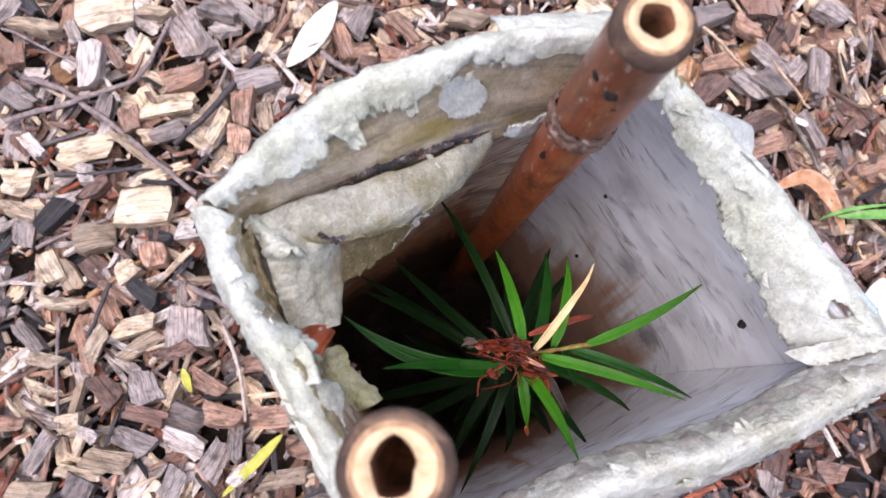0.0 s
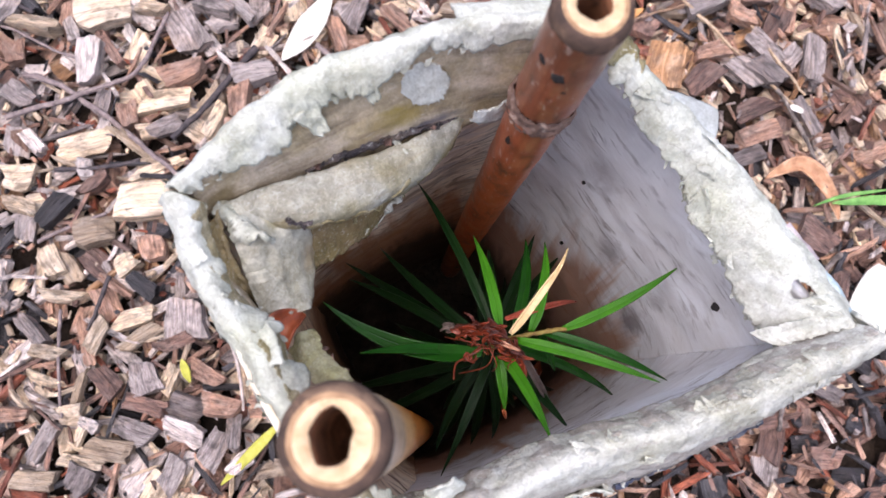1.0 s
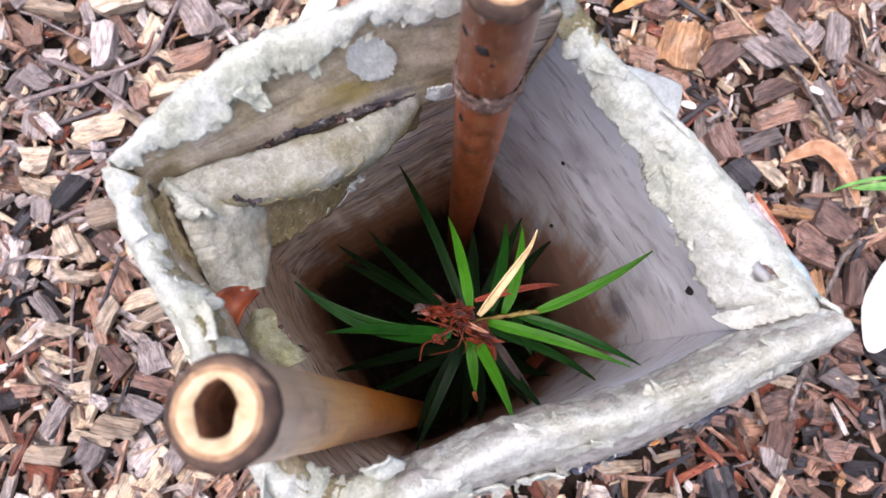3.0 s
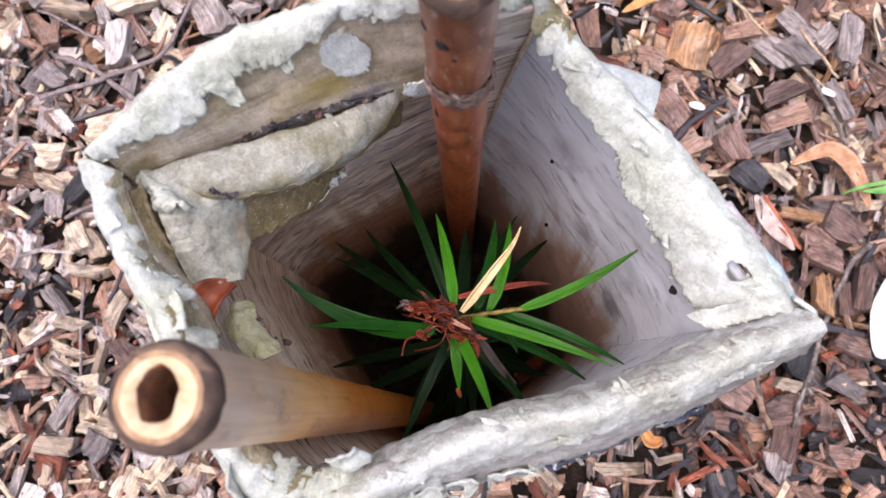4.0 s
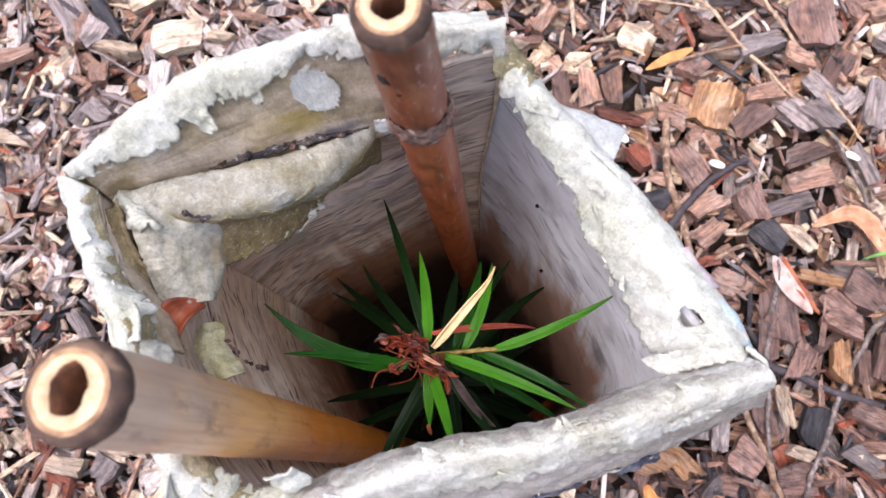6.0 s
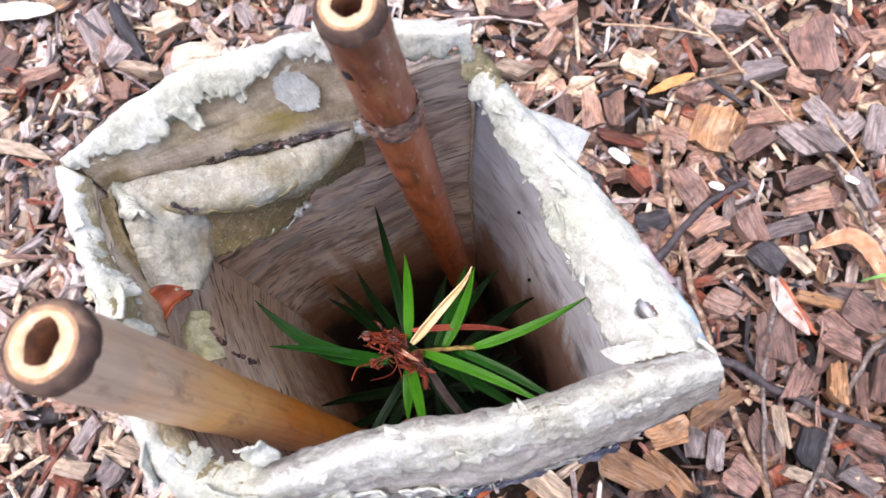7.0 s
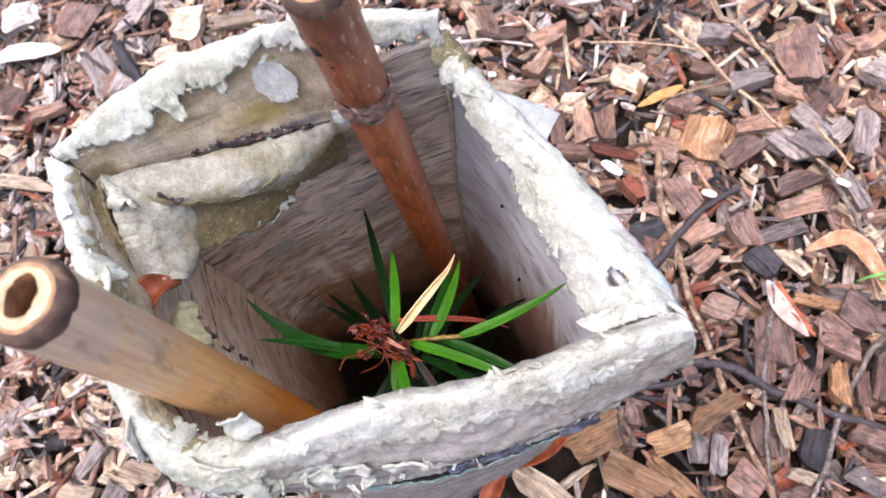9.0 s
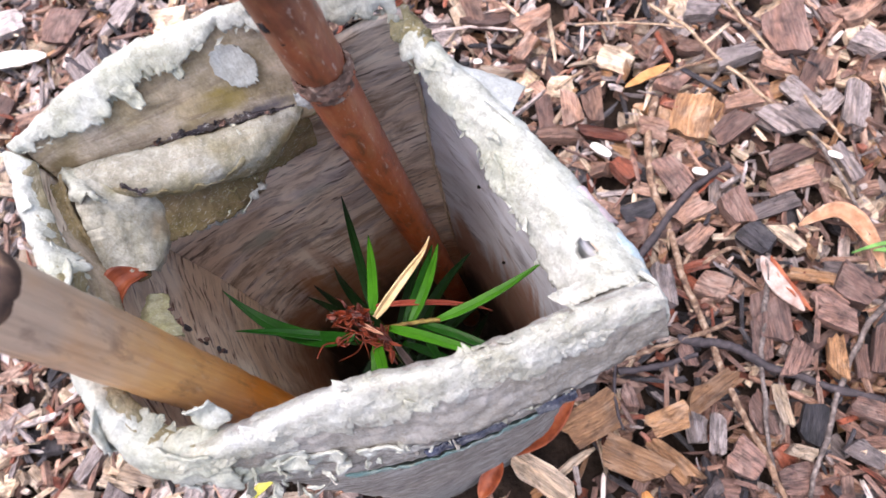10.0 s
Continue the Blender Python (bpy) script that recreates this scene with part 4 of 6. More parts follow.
strip("left_rim",
      [(0.0195, -0.0020, 0.2060), (0.0125, 0.0030, 0.2090), (0.0095, 0.0120, 0.2140), (0.0095, 0.0260, 0.2165), (0.0105, 0.0350, 0.2160), (0.0080, 0.0440, 0.2160), (0.0108, 0.0560, 0.2225)],
      [(0.0185, -0.0055, 0.2070), (0.0085, 0.0000, 0.2110), (0.0062, 0.0120, 0.2180), (0.0068, 0.0260, 0.2205), (0.0068, 0.0350, 0.2200), (0.0056, 0.0460, 0.2200), (0.0085, 0.0585, 0.2255)],
      [(0.0190, -0.0090, 0.2000), (0.0060, -0.0020, 0.2050), (0.0030, 0.0120, 0.2120), (0.0040, 0.0260, 0.2150), (0.0044, 0.0350, 0.2150), (0.0032, 0.0470, 0.2150), (0.0060, 0.0605, 0.2200)],
      paper_white, nu=340, nv=32, jag_in=0.0036, jag_out=0.0034, rough=0.0005, scale=200, seed=5.0, crease=0.0003, label="white torn paper lip with ragged edge")
strip("right_rim",
      [(0.0803, 0.0450, 0.2175), (0.0812, 0.0375, 0.2130), (0.0828, 0.0260, 0.2075), (0.0833, 0.0160, 0.2030), (0.0836, 0.0050, 0.1980), (0.0838, -0.0070, 0.1945), (0.0870, -0.0135, 0.1945)],
      [(0.0815, 0.0468, 0.2205), (0.0852, 0.0375, 0.2158), (0.0882, 0.0260, 0.2122), (0.0897, 0.0160, 0.2088), (0.0904, 0.0050, 0.2062), (0.0910, -0.0070, 0.2042), (0.0925, -0.0140, 0.2030)],
      [(0.0840, 0.0475, 0.2180), (0.0887, 0.0350, 0.2095), (0.0930, 0.0220, 0.2045), (0.0953, 0.0100, 0.2025), (0.0967, -0.0030, 0.2010), (0.0972, -0.0120, 0.1995), (0.0970, -0.0180, 0.1980)],
      paper_white, nu=340, nv=44, jag_in=0.0022, jag_out=0.0012, rough=0.0005, scale=190, seed=8.0, crease=0.0002, label="white pulpy paper folded over the edge",
      holes=lambda s, t: (s - 0.80) ** 2 / 0.0007 + (t - 0.44) ** 2 / 0.009 < 1 + 0.8 * rough_at((s * 60, t * 12, 1), 1.0))
strip("side_flap",
      [(0.0815, 0.0430, 0.2170), (0.0835, 0.0365, 0.2145), (0.0868, 0.0295, 0.2110), (0.0915, 0.0245, 0.2068)],
      [(0.0820, 0.0440, 0.2178), (0.0855, 0.0372, 0.2142), (0.0905, 0.0318, 0.2100), (0.0950, 0.0276, 0.2062)],
      [(0.0825, 0.0450, 0.2172), (0.0870, 0.0376, 0.2125), (0.0935, 0.0337, 0.2075), (0.0979, 0.0303, 0.2040)],
      paper_film, nu=60, nv=14, jag_in=0.0, jag_out=0.0004, rough=0.0003, seed=11.0, label="stiff white paper flap bent outward")
ROLL = ([(0.0110, 0.0036, 0.2020), (0.0220, 0.0000, 0.2010), (0.0340, -0.0014, 0.2000), (0.0460, -0.0042, 0.1995), (0.0585, -0.0080, 0.1990), (0.0700, -0.0098, 0.1985), (0.0820, -0.0108, 0.1980), (0.0945, -0.0124, 0.1975)],
        [(0.0110, -0.0012, 0.2088), (0.0220, -0.0038, 0.2080), (0.0340, -0.0050, 0.2072), (0.0460, -0.0072, 0.2072), (0.0585, -0.0112, 0.2070), (0.0700, -0.0133, 0.2070), (0.0820, -0.0145, 0.2068), (0.0955, -0.0164, 0.2062)],
        [(0.0110, -0.0050, 0.2010), (0.0220, -0.0082, 0.1940), (0.0340, -0.0118, 0.1895), (0.0460, -0.0158, 0.1880), (0.0585, -0.0190, 0.1880), (0.0700, -0.0204, 0.1885), (0.0820, -0.0212, 0.1895), (0.0958, -0.0214, 0.1925)])
LIPS["front_fold"] = ROLL


def roll_fn(end, lift, jag, seed):
    """The board rolled outward over the front edge, up to a share of its turn."""
    def fn(s, t):
        a, c, b = [smooth_line(q, s) for q in ROLL]
        c = c + Vector((0, -0.4 * lift, lift))
        m = 2 * c - 0.5 * (a + b)
        m = m + Vector((0, -0.0035, 0.0005))
        t = min(1.0, t * (end + jag * tear(s, seed)))
        return P(*(a * (1 - t) ** 2 + m * 2 * t * (1 - t) + b * t * t))
    return fn


part("front_fold", sheet(roll_fn(1.0, 0.0, 0.0, 3.0), 360, 50, 0.0009, 0.0005, 260, 3.0, None, 0.0003), paper_grey, carton, "grey-brown board rolled outward over the edge")
PIECES["peeled_layer"] = part("peeled_layer", sheet(roll_fn(0.76, 0.0008, 0.15, 23.0), 560, 90, 0.0007, 0.00036, 300, 23.0, None, 0.00012), paper_roll, carton, "white fibrous layer peeling off the fold")
strip("torn_panel",
      [(0.0108, 0.0574, 0.2130), (0.0225, 0.0578, 0.2080), (0.0340, 0.0570, 0.2050), (0.0460, 0.0560, 0.2020), (0.0580, 0.0545, 0.1990), (0.0700, 0.0505, 0.2020)],
      [(0.0106, 0.0576, 0.2180), (0.0225, 0.0580, 0.2150), (0.0340, 0.0578, 0.2135), (0.0460, 0.0566, 0.2130), (0.0580, 0.0547, 0.2120), (0.0700, 0.0500, 0.2120)],
      [(0.0104, 0.0588, 0.2238), (0.0225, 0.0606, 0.2250), (0.0340, 0.0618, 0.2263), (0.0460, 0.0598, 0.2278), (0.0580, 0.0566, 0.2292), (0.0700, 0.0512, 0.2275)],
      paper_beige, nu=120, nv=20, jag_in=0.0015, jag_out=0.0, rough=0.0003, seed=27.0, label="bare beige board with olive stains")
strip("torn_panel",
      [(0.0088, 0.0560, 0.2120), (0.0080, 0.0480, 0.2060), (0.0088, 0.0400, 0.2030), (0.0092, 0.0300, 0.2030)],
      [(0.0084, 0.0562, 0.2170), (0.0070, 0.0480, 0.2130), (0.0078, 0.0400, 0.2110), (0.0084, 0.0300, 0.2110)],
      [(0.0082, 0.0564, 0.2215), (0.0064, 0.0480, 0.2185), (0.0072, 0.0400, 0.2180), (0.0080, 0.0300, 0.2185)],
      paper_beige, nu=70, nv=14, jag_in=0.0015, jag_out=0.0, rough=0.0003, seed=29.0, label="bare beige board with olive stains")
strip("fold_end",
      [(0.0945, -0.0125, 0.1985), (0.0950, -0.0165, 0.1940), (0.0950, -0.0205, 0.1920)],
      [(0.0962, -0.0125, 0.2015), (0.0968, -0.0168, 0.1985), (0.0965, -0.0205, 0.1950)],
      [(0.0950, -0.0130, 0.2045), (0.0962, -0.0165, 0.2055), (0.0955, -0.0195, 0.2005)],
      paper_white, nu=30, nv=10, jag_in=0.0006, jag_out=0.0002, rough=0.0005, seed=6.0)
for u0, u1, v0, v1, zc, sd in ((0.0470, 0.0630, -0.0168, -0.0196, 0.1838, 9.0), (0.0690, 0.0770, -0.0205, -0.0214, 0.1855, 10.0)):
    mid = (u0 + u1) / 2, (v0 + v1) / 2
    strip("print_band",
          [(u0, v0, zc + 0.0016), (*mid, zc + 0.0020), (u1, v1, zc + 0.0022)],
          [(u0, v0 - 0.0008, zc), (mid[0], mid[1] - 0.0009, zc), (u1, v1 - 0.0008, zc + 0.0006)],
          [(u0, v0 + 0.0003, zc - 0.0018), (mid[0], mid[1] + 0.0003, zc - 0.0022), (u1, v1 + 0.0003, zc - 0.0012)],
          ink_navy, nu=60, nv=8, thick=0.0005, jag_in=0.0008, jag_out=0.0014, rough=0.0005, scale=500, seed=sd, label="torn strip of navy print")
strip("outer_ply",
      [(0.0150, -0.0045, 0.1985), (0.0300, -0.0100, 0.1910), (0.0500, -0.0160, 0.1885), (0.0700, -0.0196, 0.1888), (0.0900, -0.0206, 0.1910)],
      [(0.0150, -0.0062, 0.1900), (0.0300, -0.0115, 0.1835), (0.0500, -0.0166, 0.1815), (0.0700, -0.0196, 0.1830), (0.0900, -0.0205, 0.1875)],
      [(0.0150, -0.0042, 0.1800), (0.0300, -0.0085, 0.1730), (0.0500, -0.0122, 0.1700), (0.0700, -0.0146, 0.1730), (0.0900, -0.0180, 0.1820)],
      paper_print, nu=200, nv=40, jag_in=0.0004, jag_out=0.003, rough=0.0008, scale=260, seed=12.0, label="frayed grey ply with dark cracks")
strip("teal_print",
      [(0.030, -0.0120, 0.1790), (0.045, -0.0168, 0.1765), (0.060, -0.0192, 0.1768), (0.074, -0.0202, 0.1790)],
      [(0.030, -0.0112, 0.1720), (0.045, -0.0152, 0.1690), (0.060, -0.0176, 0.1695), (0.074, -0.0188, 0.1720)],
      [(0.030, -0.0098, 0.1640), (0.045, -0.0134, 0.1610), (0.060, -0.0156, 0.1615), (0.074, -0.0168, 0.1640)],
      ink_teal, nu=120, nv=24, thick=0.0004, jag_in=0.002, jag_out=0.003, rough=0.0006, scale=300, seed=18.0, label="scraps of faded teal print")
strip("blue_print",
      [(0.0950, -0.0030, 0.2030), (0.0955, -0.0080, 0.2022), (0.0950, -0.0130, 0.2015)],
      [(0.0968, -0.0030, 0.2018), (0.0973, -0.0080, 0.2010), (0.0970, -0.0130, 0.2000)],
      [(0.0976, -0.0030, 0.1990), (0.0981, -0.0080, 0.1980), (0.0978, -0.0130, 0.1970)],
      ink_blue, nu=40, nv=6, jag_in=0.0008, jag_out=0.0006, rough=0.0004, seed=14.0, label="scrap of pale blue print")
strip("pink_print",
      [(0.0945, 0.0060, 0.2045), (0.0950, 0.0020, 0.2038), (0.0952, -0.0020, 0.2032)],
      [(0.0958, 0.0060, 0.2040), (0.0964, 0.0020, 0.2032), (0.0968, -0.0020, 0.2024)],
      [(0.0966, 0.0060, 0.2012), (0.0973, 0.0020, 0.2002), (0.0978, -0.0020, 0.1994)],
      ink_pink, nu=40, nv=6, jag_in=0.0006, jag_out=0.0006, rough=0.0004, seed=16.0, label="scrap of faded pink print")
# dark strip laid in the gap between panel and fold
strip("dark_crack",
      [(0.0275, 0.0566, 0.2104), (0.0340, 0.0562, 0.2092), (0.0430, 0.0553, 0.2070), (0.0510, 0.0546, 0.2048), (0.0570, 0.0543, 0.2028)],
      [(0.0275, 0.0568, 0.2109), (0.0340, 0.0565, 0.2099), (0.0430, 0.0557, 0.2080), (0.0510, 0.0549, 0.2058), (0.0570, 0.0544, 0.2034)],
      [(0.0275, 0.0569, 0.2111), (0.0340, 0.0567, 0.2102), (0.0430, 0.0559, 0.2084), (0.0510, 0.0550, 0.2062), (0.0570, 0.0545, 0.2037)],
      crack_black, nu=140, nv=6, thick=0.0005, jag_in=0.0006, jag_out=0.0014, rough=0.0005, scale=600, seed=37.0, label="dark strip along the gap behind the fold")
strip("brown_groove",
      [(0.0122, 0.0560, 0.2166), (0.0104, 0.0510, 0.2128), (0.0096, 0.0460, 0.2066), (0.0110, 0.0430, 0.2002), (0.0140, 0.0412, 0.1956)],
      [(0.0108, 0.0556, 0.2156), (0.0090, 0.0504, 0.2114), (0.0082, 0.0452, 0.2048), (0.0098, 0.0428, 0.1984), (0.0128, 0.0410, 0.1944)],
      [(0.0098, 0.0550, 0.2166), (0.0078, 0.0498, 0.2126), (0.0070, 0.0446, 0.2060), (0.0086, 0.0420, 0.1996), (0.0112, 0.0404, 0.1952)],
      groove_brown, nu=90, nv=8, jag_in=0.0008, jag_out=0.0012, rough=0.0005, scale=400, seed=43.0, label="brown rotted crease beside the flap")


def seam_at(s):
    """The pale crease down the far corner."""
    z = 0.215 - 0.135 * s
    p = column("BR", z)
    heart = (column("BL", z) + p + column("FR", z) + column("FL", z)) * 0.25
    low = min(1.0, max(0.0, (0.19 - z) / 0.05))
    q = p + (heart - p) * (0.10 * low + 0.040)
    q.z = z
    return q


part("corner_seam", tube(seam_at, lambda s, a: 0.00045 * (1.1 - 0.4 * s), 10, 80, 1, 0.0002, 300, 39.0), seam_tan, carton, "pale tan crease of the board")
strip("inner_fold",
      [(0.0125, 0.0566, 0.2135), (0.0211, 0.0523, 0.2060), (0.0298, 0.0517, 0.2000), (0.0391, 0.0509, 0.1970), (0.0470, 0.0510, 0.1960), (0.0560, 0.0545, 0.2000)],
      [(0.0124, 0.0560, 0.2155), (0.0215, 0.0505, 0.2108), (0.0310, 0.0482, 0.2065), (0.0415, 0.0482, 0.2035), (0.0505, 0.0503, 0.2015), (0.0575, 0.0543, 0.2015)],
      [(0.0123, 0.0572, 0.2162), (0.0225, 0.0562, 0.2132), (0.0332, 0.0550, 0.2105), (0.0443, 0.0540, 0.2072), (0.0520, 0.0540, 0.2050), (0.0590, 0.0548, 0.2025)],
      paper_fold, nu=260, nv=40, jag_in=0.0016, jag_out=0.0005, rough=0.00035, scale=210, seed=13.0, label="grey-white paper fold sagging inward", crease=0.00012)
def band(name, lip, t0, t1, lift, jag, mat, seed, label):
    """A stained ply on part of a folded strip."""
    inner, crest, outer = LIPS[lip]

    def fn(s, t):
        a, c, b = smooth_line(inner, s), smooth_line(crest, s), smooth_line(outer, s)
        m = 2 * c - 0.5 * (a + b)
        t = t0 + (t1 - t0 + jag * tear(s, seed)) * t
        away = (c - 0.5 * (a + b)).normalized() * lift
        return P(*(a * (1 - t) ** 2 + m * 2 * t * (1 - t) + b * t * t + away))
    part(name, sheet(fn, 200, 20, 0.0004, 0.0007, 210, 13.0), mat, carton, label)


band("fold_underside", "inner_fold", -0.04, 0.40, 0.0005, 0.2, paper_olive, 61.0, "olive-stained underside of the fold")
strip("film_scrap",
      [(0.0575, 0.0514, 0.2063), (0.0605, 0.0506, 0.2046), (0.0635, 0.0502, 0.2058)],
      [(0.0577, 0.0509, 0.2083), (0.0609, 0.05, 0.207), (0.0643, 0.0496, 0.2083)],
      [(0.0581, 0.0512, 0.2106), (0.0615, 0.0504, 0.21), (0.0649, 0.0496, 0.2116)],
      paper_film, nu=40, nv=20, thick=0.0005, jag_in=0.0004, jag_out=0.0004, rough=0.0005, scale=300, seed=63.0, crease=0.0003, label="pale bluish scrap of peeled film")
strip("under_ply",
      [(0.0195, 0.0462, 0.1955), (0.0274, 0.0468, 0.1920), (0.0344, 0.0498, 0.1880), (0.0405, 0.0535, 0.1855)],
      [(0.0205, 0.0495, 0.2010), (0.0288, 0.0500, 0.1960), (0.0370, 0.0512, 0.1925), (0.0440, 0.0535, 0.1905)],
      [(0.0211, 0.0530, 0.2062), (0.0298, 0.0528, 0.2010), (0.0391, 0.0525, 0.1980), (0.0470, 0.0525, 0.1970)],
      paper_umber, nu=120, nv=20, jag_in=0.0010, jag_out=0.0, rough=0.0005, seed=15.0, label="torn olive-brown under-layer", crease=0.0003)


def loft(name, rows, mat, nu, nv, thick, rough, scale, seed, label="", crease=0.0, jag=0.0):
    """A sheet through rows of places in u, v, z."""
    def fn(s, t):
        line = [smooth_line(r, s) for r in rows]
        p = smooth_line(line, t)
        if jag:
            a, b = smooth_line(line, 0), smooth_line(line, 1)
            p = p + (b - a).normalized() * jag * (tear(s, seed) * t - tear(s, seed + 5) * (1 - t))
        return P(*p)
    return part(name, sheet(fn, nu, nv, thick, rough, scale, seed, None, crease), mat, carton, label)


# the two sides meet in a corner; its brown shadow is painted on
loft("corner_gusset",
     [[(0.0190, 0.0600, 0.2250), (0.0095, 0.0602, 0.2242), (0.0068, 0.0580, 0.2225), (0.0066, 0.0500, 0.2180)],
      [(0.0190, 0.0596, 0.2180), (0.0098, 0.0598, 0.2175), (0.0076, 0.0578, 0.2160), (0.0074, 0.0500, 0.2120)],
      [(0.0190, 0.0594, 0.2080), (0.0100, 0.0596, 0.2080), (0.0080, 0.0576, 0.2070), (0.0078, 0.0500, 0.2030)]],
     paper_beige, 70, 40, 0.0006, 0.0005, 240, 79.0, "beige corner of the board, brown shadow in its colour", 0.0003)
# the inner ply of the left side, bent over and hanging inward
loft("left_flap",
     [[(0.0122, 0.0578, 0.2160), (0.0116, 0.0506, 0.2132), (0.0098, 0.0455, 0.2080), (0.0086, 0.0398, 0.2030)],
      [(0.0150, 0.0562, 0.2154), (0.0146, 0.0490, 0.2134), (0.0124, 0.0446, 0.2080), (0.0108, 0.0392, 0.2030)],
      [(0.0184, 0.0540, 0.2126), (0.0188, 0.0492, 0.2086), (0.0162, 0.0446, 0.2040), (0.0134, 0.0388, 0.2014)],
      [(0.0213, 0.0518, 0.2094), (0.0224, 0.0500, 0.2022), (0.0200, 0.0458, 0.1982), (0.0158, 0.0386, 0.1994)],
      [(0.0218, 0.0532, 0.2064), (0.0226, 0.0516, 0.1985), (0.0198, 0.0482, 0.1936), (0.0154, 0.0406, 0.1950)]],
     paper_flap, 150, 90, 0.0005, 0.0003, 240, 17.0, "off-white inner flap bent over and hanging inward", 0.00022, 0.0004)
# its bright torn top edge, rising to a small peak
loft("flap_edge",
     [[(0.0122, 0.0578, 0.2164), (0.0122, 0.0545, 0.2152), (0.0124, 0.0516, 0.2146), (0.0136, 0.0494, 0.2146)],
      [(0.0127, 0.0578, 0.2169), (0.0133, 0.0545, 0.2165), (0.0140, 0.0516, 0.2162), (0.0154, 0.0488, 0.2162)],
      [(0.0133, 0.0574, 0.2163), (0.0143, 0.0545, 0.2154), (0.0154, 0.0516, 0.2146), (0.0166, 0.0482, 0.2132)]],
     paper_white, 70, 24, 0.0005, 0.0004, 260, 65.0, "bright torn edge of the flap", 0.0004, 0.0008)
# dark scrap in the notch between flap and fold
loft("notch_scrap",
     [[(0.0204, 0.0516, 0.2108), (0.0222, 0.0510, 0.2096), (0.0240, 0.0506, 0.2084)],
      [(0.0206, 0.0506, 0.2122), (0.0224, 0.0498, 0.2106), (0.0240, 0.0496, 0.2100)],
      [(0.0212, 0.0498, 0.2128), (0.0226, 0.0488, 0.2094), (0.0236, 0.0490, 0.2100)]],
     crack_black, 30, 16, 0.0004, 0.0006, 500, 71.0, "dark scrap in the notch", 0.0004, 0.0012)
# pale curled hem of the torn under-layer
HEM = [(0.0240, 0.0488, 0.1896), (0.0290, 0.0500, 0.1868), (0.0338, 0.0506, 0.1856), (0.0352, 0.0510, 0.1872), (0.0385, 0.0510, 0.1884), (0.0415, 0.0512, 0.1896)]
part("curled_hem", tube(lambda s: P(*smooth_line(HEM, s)), lambda s, a: 0.0003 + 0.0010 * s ** 1.2 * (0.65 + 0.35 * math.sin(34 * s)) * (1.15 - 0.5 * s ** 6), 18, 120, 1, 0.0010, 650, 5.0), paper_roll, carton, "pale curled hem of the torn layer")
# two creases across the fold
for lo, hi, sd in (((0.0284, 0.0578, 0.2094), (0.0262, 0.0530, 0.2066), 73.0), ((0.0440, 0.0556, 0.2070), (0.0452, 0.0505, 0.2030), 75.0)):
    a, c = Vector(lo), Vector(hi)
    m = (a + c) / 2 + Vector((0, -0.0010, 0.0018))
    loft("fold_crease", [[a + Vector((-0.0005, 0, -0.0003)), m + Vector((-0.0005, 0, -0.0003)), c + Vector((-0.0005, 0, -0.0003))], [a, m, c], [a + Vector((0.0005, 0, -0.0003)), m + Vector((0.0005, 0, -0.0003)), c + Vector((0.0005, 0, -0.0003))]],
         paper_white, 40, 6, 0.0003, 0.0003, 400, sd, "pale crease across the fold")
band("lip_stain", "left_rim", -0.03, 0.26, 0.0004, 0.12, paper_olive, 69.0, "olive-stained inner side of the lip")
# brown stained end of the fold, hanging by the back board
loft("fold_tail",
     [[(0.0430, 0.0548, 0.2062), (0.0500, 0.0552, 0.2040), (0.0582, 0.0548, 0.2026)],
      [(0.0420, 0.0526, 0.1985), (0.0492, 0.0532, 0.1965), (0.0576, 0.0546, 0.1950)],
      [(0.0408, 0.0530, 0.1910), (0.0475, 0.0540, 0.1885), (0.0562, 0.0552, 0.1875)]],
     paper_umber, 60, 40, 0.0005, 0.0004, 240, 81.0, "brown stained end of the fold", 0.0003, 0.0006)
loft("back_flap",
     [[(0.0580, 0.0572, 0.2302), (0.0700, 0.0520, 0.2284), (0.0815, 0.0482, 0.2244)],
      [(0.0590, 0.0600, 0.2294), (0.0710, 0.0550, 0.2272), (0.0822, 0.0512, 0.2234)],
      [(0.0600, 0.0625, 0.2262), (0.0720, 0.0577, 0.2240), (0.0830, 0.0540, 0.2209)]],
     paper_white, 90, 30, 0.0006, 0.0004, 220, 83.0, "white paper flap over the far edge", 0.0002, 0.0005)
strip("corner_moss",
      [(0.0790, 0.0440, 0.2190), (0.0815, 0.0425, 0.2165), (0.0830, 0.0400, 0.2150)],
      [(0.0815, 0.0465, 0.2225), (0.0835, 0.0440, 0.2190), (0.0848, 0.0410, 0.2168)],
      [(0.0840, 0.0480, 0.2200), (0.0855, 0.0450, 0.2165), (0.0865, 0.0415, 0.2145)],
      paper_moss, nu=40, nv=12, jag_in=0.001, jag_out=0.001, rough=0.0012, scale=420, seed=19.0, label="mossy green frayed corner")


def scrap(name, corners, mat, seed, label="", bend=0.3, thick=0.0005, rough=0.0008, parent=None):
    """A small torn, curling piece between four corners in x, y, z."""
    a, b, c, d = [Vector(q) for q in corners]
    size = (c - a).length

    def fn(s, t):
        s2 = s + 0.10 * tear(t * 0.3, seed) * (2 * s - 1)
        t2 = t + 0.10 * tear(s * 0.3, seed + 4) * (2 * t - 1)
        p = (a * (1 - s2) + b * s2) * (1 - t2) + (d * (1 - s2) + c * s2) * t2
        n = (b - a).cross(d - a).normalized()
        return p + n * bend * size * (0.25 - (s - 0.5) ** 2)
    return part(name, sheet(fn, 20, 16, thick, rough, 300, seed), mat, parent or carton, label)


